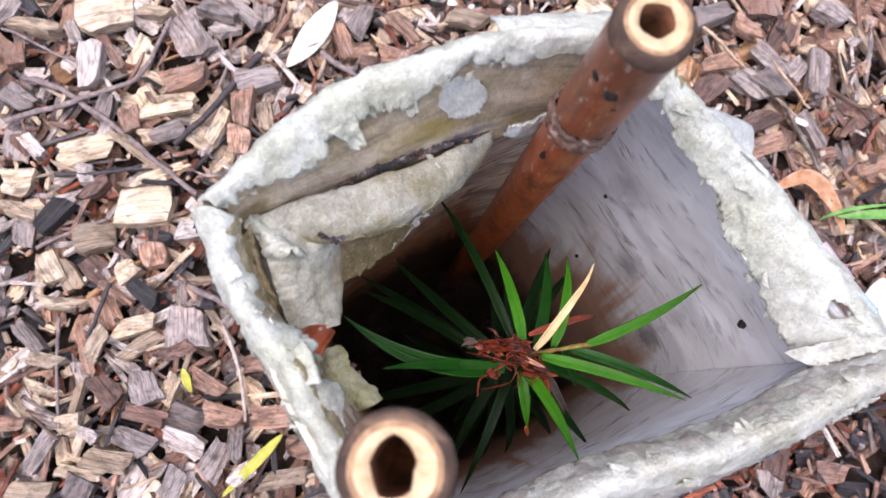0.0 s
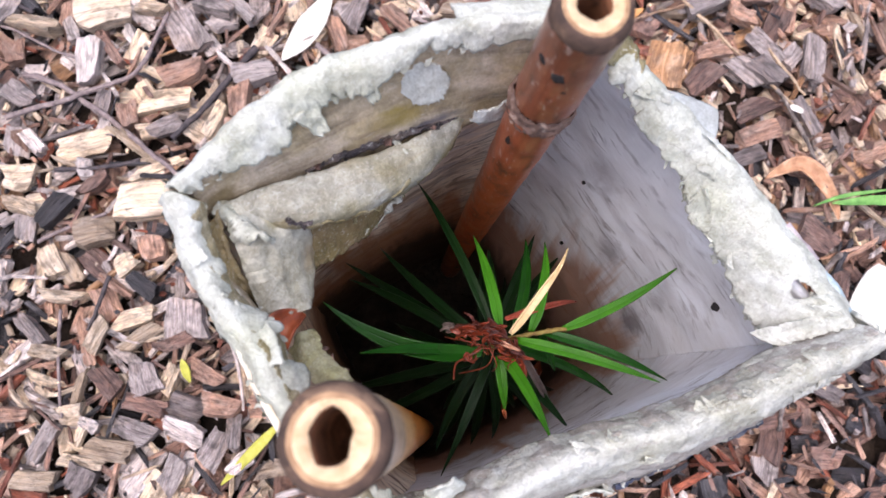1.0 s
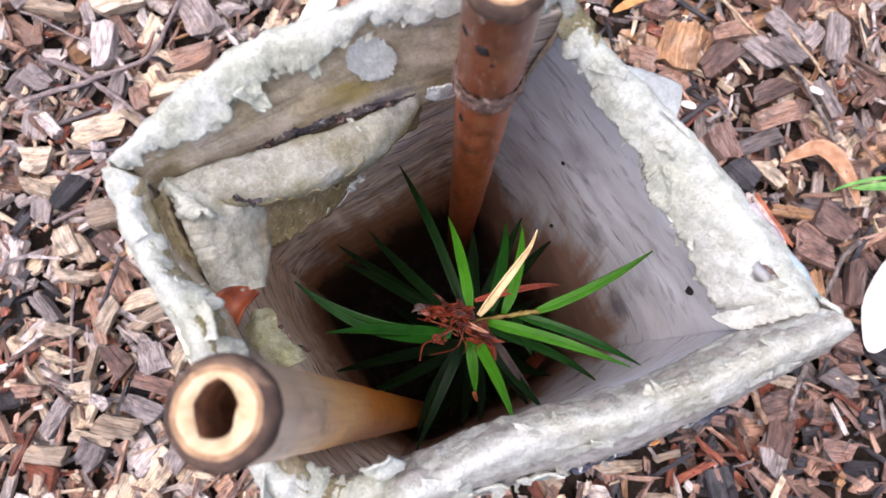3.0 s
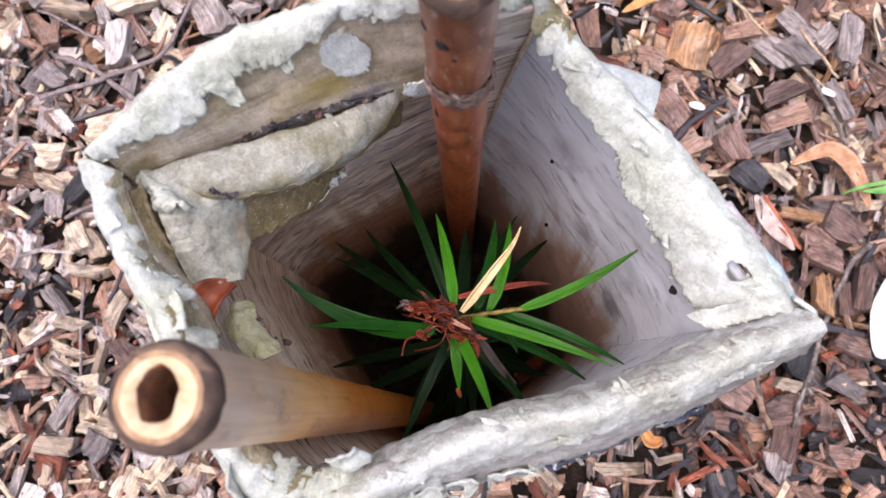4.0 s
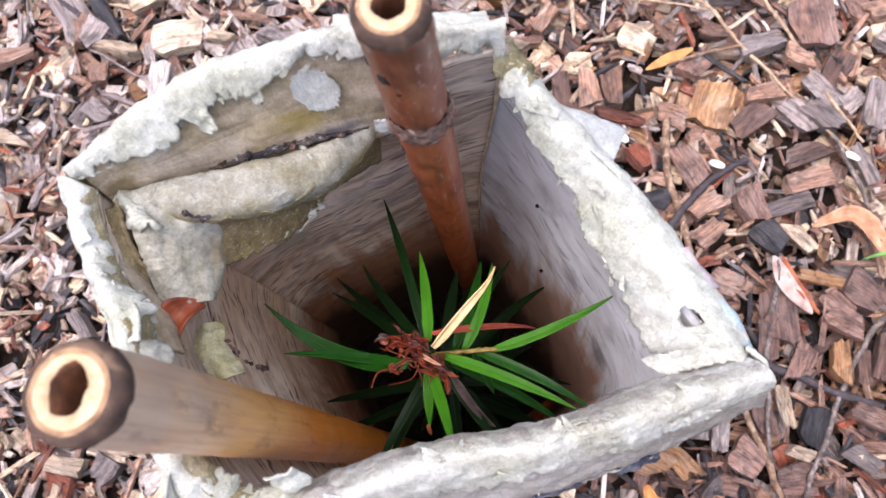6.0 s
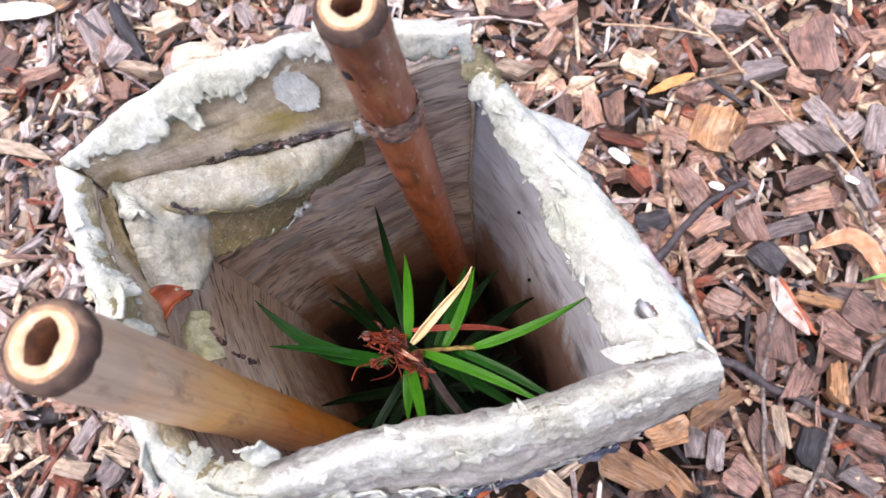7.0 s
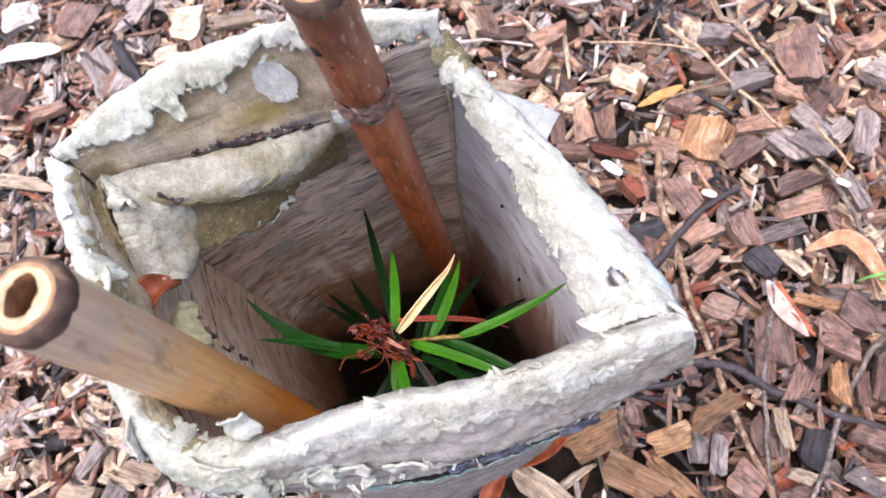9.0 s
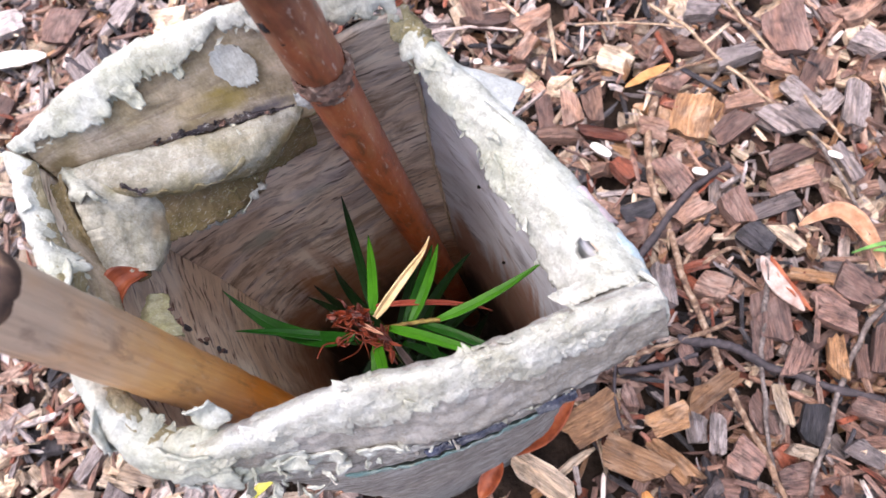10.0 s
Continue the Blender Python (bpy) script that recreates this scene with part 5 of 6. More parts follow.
scrap("torn_scrap", [P(0.0170, 0.0010, 0.2075), P(0.0235, -0.0005, 0.2075), P(0.0225, 0.0015, 0.2135), P(0.0180, 0.0022, 0.2130)], paper_white, 3.0, "", 0.5)
scrap("torn_scrap", [P(0.0090, 0.0020, 0.2105), P(0.0180, -0.0030, 0.2085), P(0.0170, -0.0075, 0.2060), P(0.0080, -0.0030, 0.2080)], paper_white, 6.0, "", 0.3)
scrap("torn_scrap", [P(0.0160, -0.0060, 0.2045), P(0.0300, -0.0100, 0.1990), P(0.0290, -0.0120, 0.1945), P(0.0165, -0.0085, 0.1990)], paper_white, 8.0, "", 0.3)
loft("peeled_film",
     [[(0.0806, -0.0062, 0.1972), (0.0850, -0.0078, 0.2006), (0.0895, -0.0096, 0.2030), (0.0930, -0.0112, 0.2040)],
      [(0.0812, -0.0086, 0.1988), (0.0856, -0.0100, 0.2020), (0.0900, -0.0114, 0.2044), (0.0934, -0.0124, 0.2050)],
      [(0.0830, -0.0110, 0.1996), (0.0862, -0.0120, 0.2022), (0.0904, -0.0132, 0.2040), (0.0936, -0.0140, 0.2046)]],
     paper_white, 80, 26, 0.0004, 0.0004, 260, 77.0, "white film peeling beside the hole", 0.0003, 0.0005)
scrap("torn_scrap", [P(0.0835, -0.0085, 0.1930), P(0.0870, -0.0120, 0.1955), P(0.0890, -0.0105, 0.1965), P(0.0845, -0.0055, 0.1945)], paper_white, 11.0, "", 0.4)
for a, b, c, d, sd in (
    ((0.0050, 0.0100, 0.2120), (0.0035, 0.0030, 0.2090), (0.0045, 0.0020, 0.2150), (0.0062, 0.0090, 0.2175), 31.0),
    ((0.0100, -0.0030, 0.2070), (0.0190, -0.0080, 0.2030), (0.0185, -0.0060, 0.2095), (0.0110, -0.0010, 0.2125), 33.0),
    ((0.0240, -0.0095, 0.1990), (0.0350, -0.0130, 0.1960), (0.0345, -0.0130, 0.1905), (0.0250, -0.0105, 0.1925), 35.0),
    ((0.0370, -0.0135, 0.1940), (0.0450, -0.0165, 0.1925), (0.0445, -0.0160, 0.1870), (0.0380, -0.0135, 0.1885), 37.0),
    ((0.0060, 0.0280, 0.2190), (0.0065, 0.0350, 0.2185), (0.0110, 0.0345, 0.2205), (0.0100, 0.0285, 0.2215), 39.0),
    ((0.0405, 0.0590, 0.2275), (0.0440, 0.0584, 0.2280), (0.0428, 0.0556, 0.2236), (0.0416, 0.0558, 0.2232), 41.0),
    ((0.0295, 0.0590, 0.2255), (0.0340, 0.0598, 0.2260), (0.0338, 0.0562, 0.2218), (0.0322, 0.0562, 0.2212), 43.0),
):
    scrap("torn_scrap", [P(*a), P(*b), P(*c), P(*d)], paper_white, sd, "", 0.35, 0.0005, 0.0009)


def crumple(count, low, high, size, mat, rnd, hang=0.0):
    """Torn, creased bits sticking out between two corners in u, v, z."""
    for k in range(count):
        f = (k + rnd.random()) / count
        c = P(*(low[i] + (high[i] - low[i]) * (f if i == 0 else rnd.random() * 0.4 + f * 0.6) for i in range(3)))
        g = rnd.uniform(0, 2 * math.pi)
        a = Vector((math.cos(g), math.sin(g), rnd.uniform(-0.5, 0.5))).normalized() * size * rnd.uniform(0.5, 1.2)
        b = Vector((-math.sin(g) * rnd.uniform(-0.6, 0.6), math.cos(g) * rnd.uniform(-0.6, 0.6), rnd.uniform(0.3, 1.0) - 1.6 * hang)).normalized() * size * rnd.uniform(0.4, 1.0)
        scrap("torn_scrap", [c - a, c + a * rnd.uniform(0.6, 1), c + b + a * rnd.uniform(0.1, 0.8), c + b - a * rnd.uniform(0.1, 0.8)], mat, rnd.uniform(0, 90), "", rnd.uniform(-0.5, 0.6), 0.0004, 0.0011)


def flakes(lines, count, lo, hi, size, mat, rnd, parent, bulge=0.0):
    """Thin flakes half peeled off a rolled or folded lip."""
    inner, crest, outer = lines

    def at(s, t):
        a, c, b = smooth_line(inner, s), smooth_line(crest, s), smooth_line(outer, s)
        m = 2 * c - 0.5 * (a + b) + Vector((0, -bulge, 0.15 * bulge))
        return P(*(a * (1 - t) ** 2 + m * 2 * t * (1 - t) + b * t * t))
    for _ in range(count):
        s, t = rnd.uniform(0.03, 0.97), rnd.uniform(lo, hi)
        p = at(s, t)
        along, across = (at(s + 0.01, t) - at(s - 0.01, t)).normalized(), (at(s, t + 0.02) - at(s, t - 0.02)).normalized()
        up = along.cross(across).normalized()
        up = up if up.z > 0 else -up
        g = rnd.gauss(0, 0.5)
        x = (along * math.cos(g) + across * math.sin(g)) * size * rnd.uniform(0.5, 1.5)
        y = (across * math.cos(g) - along * math.sin(g)) * size * rnd.uniform(0.25, 0.7)
        q = p + up * 0.0006
        scrap("torn_flake", [q - x - y, q + x - y * rnd.uniform(0.3, 1), q + x * rnd.uniform(0.3, 1) + y + up * rnd.uniform(0, 0.0006), q - x * rnd.uniform(0.3, 1) + y + up * rnd.uniform(0, 0.0006)], mat, rnd.uniform(0, 90), "", rnd.uniform(0.0, 0.12), 0.0003, 0.0007, parent)


crumple_rng = random.Random(17)
flake_rng = random.Random(41)
flakes(ROLL, 22, 0.26, 0.70, 0.0021, paper_roll, flake_rng, PIECES["peeled_layer"], 0.0035)
flakes(LIPS["right_rim"], 9, 0.12, 0.6, 0.0018, paper_white, flake_rng, PIECES["right_rim"])
flakes(LIPS["left_rim"], 5, 0.2, 0.6, 0.0016, paper_white, flake_rng, PIECES["left_rim"])

crumple(9, (0.0050, 0.0060, 0.2075), (0.0190, -0.0060, 0.2010), 0.0030, paper_white, crumple_rng)
crumple(8, (0.0090, -0.0035, 0.2000), (0.0240, -0.0085, 0.1960), 0.0036, paper_white, crumple_rng)
crumple(12, (0.0160, -0.0070, 0.1950), (0.0560, -0.0185, 0.1880), 0.0034, paper_roll, crumple_rng, 1.0)
crumple(16, (0.0220, -0.0105, 0.1855), (0.0820, -0.0205, 0.1860), 0.0026, paper_print, crumple_rng, 1.0)
crumple(14, (0.0160, -0.0080, 0.1880), (0.0600, -0.0192, 0.1850), 0.0018, paper_white, crumple_rng, 1.0)
crumple(7, (0.0045, 0.0120, 0.2160), (0.0060, 0.0500, 0.2190), 0.0022, paper_white, crumple_rng)
crumple(6, (0.0270, 0.0470, 0.1918), (0.0425, 0.0520, 0.1885), 0.0016, paper_white, crumple_rng, 0.6)
crumple(5, (0.0240, 0.0480, 0.1965), (0.0470, 0.0520, 0.1945), 0.0018, paper_moss, crumple_rng, 0.8)
crumple(6, (0.0840, 0.0300, 0.2085), (0.0845, -0.0080, 0.1960), 0.0016, paper_white, crumple_rng, 0.5)


def fringe(name, lines, count, rnd):
    """Short frayed shreds standing off the torn lips."""
    bm = bmesh.new()
    bm.loops.layers.uv.new("uv")
    for _ in range(count):
        lip, crest, lo, hi = rnd.choice(lines)
        s = rnd.uniform(lo, hi)
        p, c = smooth_line(lip, s), smooth_line(crest, s)
        p = P(*p) + Vector((rnd.gauss(0, 0.0004), rnd.gauss(0, 0.0004), rnd.gauss(0, 0.0004)))
        away = (p - P(*c)).normalized()
        along = (P(*smooth_line(lip, min(1, s + 0.01))) - P(*smooth_line(lip, max(0, s - 0.01)))).normalized()
        away = (away + along * rnd.gauss(0, 0.6)).normalized()
        curl = along.cross(away).normalized() * rnd.uniform(-1, 1) + Vector((0, 0, rnd.uniform(-0.2, 0.6)))
        w, l = rnd.uniform(0.0003, 0.0012), rnd.uniform(0.0006, 0.0017)
        rows = []
        for k in range(4):
            y = k / 3
            q = p - away * 0.0006 + away * l * y + curl * l * 0.6 * y * y
            ww = w * (1 - 0.75 * y) * rnd.uniform(0.7, 1.2)
            rows.append([bm.verts.new(q - along * ww), bm.verts.new(q + along * ww)])
        for a, b in zip(rows, rows[1:]):
            bm.faces.new([a[0], a[1], b[1], b[0]])
    bmesh.ops.solidify(bm, geom=bm.faces[:], thickness=0.0002)
    ob = part(name, bm, paper_white, carton, "frayed white paper fibres")
    ob["kind"] = "stuff"


fringe("frayed_fibre", [(LIPS["back_rim"][0], LIPS["back_rim"][1], 0, 0.98), (LIPS["left_rim"][0], LIPS["left_rim"][1], 0, 1), (LIPS["left_rim"][2], LIPS["left_rim"][1], 0, 1),
                         (LIPS["right_rim"][0], LIPS["right_rim"][1], 0.1, 1), (LIPS["right_rim"][2], LIPS["right_rim"][1], 0.3, 1), (ROLL[2], ROLL[1], 0, 1),
                         (LIPS["back_rim"][2], LIPS["back_rim"][1], 0, 1), (LIPS["inner_fold"][0], LIPS["inner_fold"][1], 0, 1)], 520, random.Random(8))
# round patch left of a peeled film


def patch_fn(s, t):
    x, y = 2 * s - 1, 2 * t - 1
    x, y = x * math.sqrt(1 - y * y / 2), y * math.sqrt(1 - x * x / 2)
    g, r = math.atan2(y, x), math.hypot(x, y)
    r *= 1 + r * (0.14 * rough_at((math.cos(g), math.sin(g), 2), 2.0) + 0.07 * rough_at((math.cos(g), math.sin(g), 7), 4.0))
    r *= 1 + r * 0.16 * max(0.0, -math.sin(g)) * rough_at((math.cos(g), math.sin(g), 11), 11.0)
    return P(0.0512 + 0.0038 * r * math.cos(g), 0.0561 - 0.0012 * r * math.cos(g) + 0.0012 * r * math.sin(g), 0.2196 + 0.0052 * r * math.sin(g))


part("peeled_patch", sheet(patch_fn, 36, 36, 0.0004, 0.00014, 400, 4.0), paper_patch, carton, "pale round patch of peeled film")


def debris(name, base, tip, width, mat, label, arch=0.001, parent=None):
    a, b = Vector(base), Vector(tip)
    d = b - a
    side = d.cross(Vector((0, 0, 1))).normalized()

    def fn(s, t):
        w = width * 0.5 * max(0.05, math.sin(math.pi * (0.06 + 0.9 * s)) ** 0.7)
        x = 2 * t - 1
        return a + d * s + side * x * w + Vector((0, 0, arch * 4 * s * (1 - s) + 0.5 * w * x * x))
    return part(name, sheet(fn, 22, 10, 0.0004, 0.0007, 900, width * 900), mat, parent, label)


def curl_leaf(s, t):
    p = smooth_line([(-0.0112, 0.0318, 0.1995), (-0.0120, 0.0345, 0.2022), (-0.0106, 0.0378, 0.2026), (-0.0080, 0.0402, 0.2000)], s)
    w = 0.0034 * max(0.04, math.sin(math.pi * (0.10 + 0.86 * s)) ** 0.7)
    x = 2 * t - 1
    return p + Vector((0.55, -0.45, -0.35)) * x * w + Vector((0.1, 0.1, 0.5)) * w * x * x


tagged(part("red_leaf", sheet(curl_leaf, 40, 14, 0.0004, 0.0002, 400, 4.5), fallen_rust), "curled rust-red dry leaf caught in the carton's rim", "leaf")
loft("torn_scrap",
     [[(0.0086, 0.0352, 0.1935), (0.0086, 0.0320, 0.1950), (0.0098, 0.0278, 0.1965), (0.0116, 0.0240, 0.1975)],
      [(0.0116, 0.0366, 0.1945), (0.0112, 0.0322, 0.1966), (0.0124, 0.0275, 0.1980), (0.0142, 0.0235, 0.1985)],
      [(0.0140, 0.0368, 0.1915), (0.0140, 0.0322, 0.1935), (0.0152, 0.0272, 0.1950), (0.0162, 0.0240, 0.1960)]],
     paper_scrap, 60, 24, 0.0005, 0.0006, 260, 21.0, "olive-white torn scrap", 0.0003, 0.0004)
scrap("torn_scrap", [P(0.0330, 0.0515, 0.1875), P(0.0370, 0.0520, 0.1885), P(0.0385, 0.0500, 0.1895), P(0.0345, 0.0490, 0.1870)], paper_white, 24.0, "", 0.6)
crumb_rng = random.Random(23)
for k in range(9):
    f = crumb_rng.random() ** 1.4
    c = Vector((-0.0078, 0.0352, 0.1885)).lerp(Vector((-0.0084, 0.0338, 0.1615)), f) + Vector((crumb_rng.gauss(0, 0.0004), crumb_rng.gauss(0, 0.0004), crumb_rng.gauss(0, 0.0006)))
    bm = bmesh.new()
    bm.loops.layers.uv.new("uv")
    chip_mesh(crumb_rng.uniform(0.0012, 0.0038) * (1.2 - 0.5 * f), crumb_rng.uniform(0.0005, 0.0016), 0.0006, crumb_rng, bm, pose(*c, crumb_rng.uniform(-60, 60), crumb_rng.uniform(40, 110), crumb_rng.uniform(0, 180)))
    tagged(part("bark_crumb", bm, chip_dark if k % 3 else chip_brown, smooth=False), "dark brown bark crumb stuck inside the carton", "debris", "crumbs in the carton")
for a, b, w in (((-0.0070, 0.0345, 0.1955), (-0.0035, 0.0340, 0.1925), 0.0012), ((-0.0048, 0.0345, 0.1930), (-0.0028, 0.0320, 0.1880), 0.0010), ((-0.0032, 0.0318, 0.1830), (-0.0014, 0.0320, 0.1805), 0.0012)):
    bm = bmesh.new()
    bm.loops.layers.uv.new("uv")
    run = Vector(b) - Vector(a)
    for k in range(1):
        c = Vector(a) + run * 0.5
        size = run.length * crumb_rng.uniform(0.4, 0.6)
        chip_mesh(size, w * crumb_rng.uniform(0.4, 1.0), w * 0.5, crumb_rng, bm, pose(*c, crumb_rng.uniform(-60, 60), crumb_rng.uniform(-50, 50), crumb_rng.uniform(0, 180)))
    tagged(part("bark_crumb", bm, chip_brown, smooth=False), "dark brown bark crumb stuck inside the carton", "debris", "crumbs in the carton")
crack_rng = random.Random(14)
for k in range(8):
    u = crack_rng.uniform(0.026, 0.056)
    f = (u - 0.026) / 0.031
    a = P(u, 0.0562 - 0.0035 * f * f, 0.2122 - 0.0072 * f + crack_rng.gauss(0, 0.0005))
    g = crack_rng.uniform(0, 6.28)
    b = a + P(math.cos(g) * 0.0022, math.sin(g) * 0.0006, crack_rng.uniform(-0.0006, 0.001)) * crack_rng.uniform(0.4, 1.2)
    tagged(debris("bark_crumb", a, b, crack_rng.uniform(0.0004, 0.0012), crack_rng.choice((chip_dark, chip_brown)), "", 0.0004), "dark brown bark crumb stuck inside the carton", "debris", "crumbs in the carton")
for q, r in (((0.0889, -0.0006, 0.1722), 0.0010), ((0.0894, -0.0094, 0.1648), 0.0004), ((0.0873, -0.0064, 0.1255), 0.0007), ((0.0855, 0.0405, 0.1588), 0.0005),
             ((0.0848, 0.0370, 0.1150), 0.0006), ((0.0902, -0.0118, 0.1832), 0.0008), ((0.0896, -0.0122, 0.1815), 0.0006), ((0.0205, 0.0617, 0.2090), 0.0004)):
    bm = bmesh.new()
    bmesh.ops.create_icosphere(bm, subdivisions=2, radius=r)
    for v in bm.verts:
        v.co = P(*q) + v.co * (1 + 0.4 * rough_at(v.co, 900, r * 1e4))
    tagged(part("dirt_speck", bm, knot_black), "tiny dark speck of dirt inside the carton", "debris", "crumbs in the carton")

# ---- bamboo stakes ----
bamboo_cut = plain_mat("bamboo_cut", [(0.3, (0.48, 0.30, 0.15)), (0.6, (0.70, 0.52, 0.33))], (400, 400, 400), 0.8, 0.3)
bamboo_char = plain_mat("bamboo_char", [(0.3, (0.03, 0.02, 0.016)), (0.55, (0.09, 0.055, 0.04)), (0.75, (0.24, 0.155, 0.10))], (300, 300, 300), 0.85, 0.5)
bamboo_scorch = plain_mat("bamboo_scorch", [(0.3, (0.20, 0.11, 0.06)), (0.7, (0.50, 0.32, 0.18))], (500, 500, 500), 0.85, 0.4)
pith_dark = plain_mat("pith_dark", [(0.3, (0.06, 0.026, 0.014)), (0.7, (0.24, 0.10, 0.045))], (300, 300, 300), 0.9, 0.4)


def cane_mat(name, low, mid, high, grain):
    """Weathered cane: tone runs along its length, with fine streaks, scuffs and grey bloom."""
    m = Mat(name, 0.33, 0.5)
    uv = m.n("TexCoord")
    sep = m.n("SeparateXYZ")
    m.l(uv.outputs["UV"], sep.inputs[0])
    wob = m.noise(m.coords((60, 60, 60), "Object"), 1.0, 4)
    pos = m.math("ADD", m.math("DIVIDE", sep.outputs[0], 0.274), m.math("MULTIPLY", m.math("SUBTRACT", wob, 0.5), 0.25))
    col = m.ramp(pos, [(0.70, low), (0.87, mid), (0.99, high)])
    fine = m.noise(m.coords((40, 1400, 1)), 1.0, 4, 0.65)
    col = m.mix(0.5, col, m.ramp(fine, [(0.3, (0.35, 0.35, 0.35)), (0.6, (0.65, 0.65, 0.65))]), "OVERLAY")
    blot = m.noise(m.coords((260, 260, 90), "Object"), 1.0, 6, 0.7, 0.3)
    col = m.mix(m.math("MULTIPLY", m.ramp(blot, [(0.52, (0, 0, 0)), (0.64, (1, 1, 1))]), grain * 0.45), col, (0.42, 0.21, 0.10))
    col = m.mix(m.math("MULTIPLY", m.ramp(blot, [(0.34, (1, 1, 1)), (0.47, (0, 0, 0))]), 0.2 + 0.9 * grain), col, (0.09, 0.04, 0.024))
    fleck = m.noise(m.coords((1000, 1000, 300), "Object"), 1.0, 3, 0.6)
    col = m.mix(m.math("MULTIPLY", m.ramp(fleck, [(0.60, (0, 0, 0)), (0.68, (1, 1, 1))]), grain * 0.55), col, (0.58, 0.49, 0.43))
    m.colour(col)
    m.bump(fine, 0.15, 0.0004)
    m.bump(blot, 0.25, 0.0006)
    return m.m


cane_red = cane_mat("cane_red", (0.35, 0.088, 0.026), (0.28, 0.075, 0.032), (0.16, 0.056, 0.030), 0.85)
cane_tan = cane_mat("cane_tan", (0.56, 0.19, 0.026), (0.61, 0.32, 0.115), (0.50, 0.385, 0.285), 0.28)
node_crust = plain_mat("node_crust", [(0.3, (0.06, 0.035, 0.028)), (0.55, (0.18, 0.11, 0.085)), (0.75, (0.5, 0.42, 0.36))], (420, 420, 420), 0.9, 0.9)


def stake(name, foot, tip, r0, r1, node_at, mat, label, corner):
    st = thing(name, foot, label, "stake", "bamboo stakes")
    a, b = Vector(foot) + Vector((0, 0, -0.02)), Vector(tip)
    long = (b - a).length
    d = (b - a).normalized()
    side = d.cross(Vector((0, 1, 0))).normalized()
    fwd = side.cross(d)

    def radius(s, ang):
        r = r0 + (r1 - r0) * s
        for n0 in node_at:
            e = (s - n0) * long
            r += 0.0007 * math.exp(-(e / 0.0013) ** 2) - 0.0003 * math.exp(-((e - 0.0028) / 0.0012) ** 2)
        return r * (1 + 0.012 * math.sin(3 * ang + s * 4))
    cane = part("cane", tube(lambda s: a.lerp(b - d * 0.0022, s), radius, 40, 170, 1.0, 0.0002, 160, 0.0, cap=False), mat, st)
    # ridge and crust of the joint
    for n0 in node_at:
        c = a + d * (n0 * long)
        part("node_ridge", tube(lambda s: c + d * (s - 0.62) * 0.0068, lambda s, g: (r0 + (r1 - r0) * n0) * (1.02 + 0.12 * math.sin(math.pi * s) ** 2 - 0.09 * math.exp(-((s - 0.62) / 0.08) ** 2)), 80, 24, 1, 0.0006, 1100, 3.0, cap=False), node_crust, cane, "rough grey joint of the cane")
    bm = bmesh.new()
    n = 50
    rows = []
    hole = []
    for k in range(n):
        g = (2 * math.pi * k / n + corner) % (2 * math.pi / 5) - math.pi / 5
        g2 = 2 * math.pi * k / n
        hole.append((1.0 - 0.16 * math.cos(2 * g2) if corner > 0.5 else 1.0) * (0.5 * 0.40 / math.cos(g) + 0.5 * 0.43) * (1 + 0.14 * math.sin(2 * math.pi * k / n + corner)))
    for f, z in ((1.0, -0.0030), (1.02, -0.0018), (0.95, -0.0005), (0.80, 0.0), (0.69, 0.0), ("h", -0.0002), ("h", -0.004), ("h", -0.02), (0.05, -0.021)):
        rows.append([bm.verts.new(b + (side * math.cos(2 * math.pi * k / n) + fwd * math.sin(2 * math.pi * k / n)) * (r1 * (hole[k] if f == "h" else f) * (1 + (0.015 if f == "h" else 0.025) * rough_at((math.cos(6.2832 * k / n) * 2.5, math.sin(6.2832 * k / n) * 2.5, z * 300), 1.0))) + d * (z + 0.0002 * rough_at((math.cos(6.2832 * k / n) * 3, math.sin(6.2832 * k / n) * 3, r1), 1.0))) for k in range(n)])
    for i, (p, q) in enumerate(zip(rows, rows[1:])):
        for k in range(n):
            fc = bm.faces.new([p[k], p[(k + 1) % n], q[(k + 1) % n], q[k]])
            fc.material_index = (1, 1, 1, 3, 0, 2, 2, 2)[i]
    bm.faces.new(rows[-1]).material_index = 2
    part("cut_end", bm, [bamboo_cut, bamboo_char, pith_dark, bamboo_scorch], st, "pale sawn end with a charred rim and hollow core")
    return st, cane


_, red_cane = stake("bamboo_stake", (0.0199, 0.0996, 0.0), (0.0343, 0.0669, 0.2546), 0.0045, 0.0050, [0.882], cane_red, "reddish-brown weathered bamboo stake inside the carton", 0.3)
stake("bamboo_stake", (0.0087, 0.0246, 0.0), (0.0057, 0.0181, 0.2540), 0.0045, 0.0059, [], cane_tan, "yellowish-tan bamboo stake standing inside the carton", 1.0)

# dark buds and a scar on the red cane
for q, r, tall in (((0.0313, 0.0633, 0.2423), 0.0010, 1.2), ((0.0288, 0.0655, 0.2440), 0.0008, 1.0), ((0.0277, 0.0690, 0.2091), 0.0006, 4.0), ((0.0330, 0.0640, 0.2380), 0.0004, 1.0)):
    low, high = Vector((0.0199, 0.0996, -0.02)), Vector((0.0343, 0.0669, 0.2546))
    run = (high - low).normalized()
    heart = low + run * (Vector(q) - low).dot(run)
    out = (Vector(q) - heart).normalized()
    bm = bmesh.new()
    bmesh.ops.create_icosphere(bm, subdivisions=3, radius=r)
    for v in bm.verts:
        c = v.co * (1 + 0.5 * rough_at(v.co, 1400, r * 1e4))
        c -= out * c.dot(out) * 0.65
        v.co = heart + out * 0.0049 + c + run * c.dot(run) * (tall - 1)
    part("knot", bm, knot_black, red_cane, "dark dried bud scar")

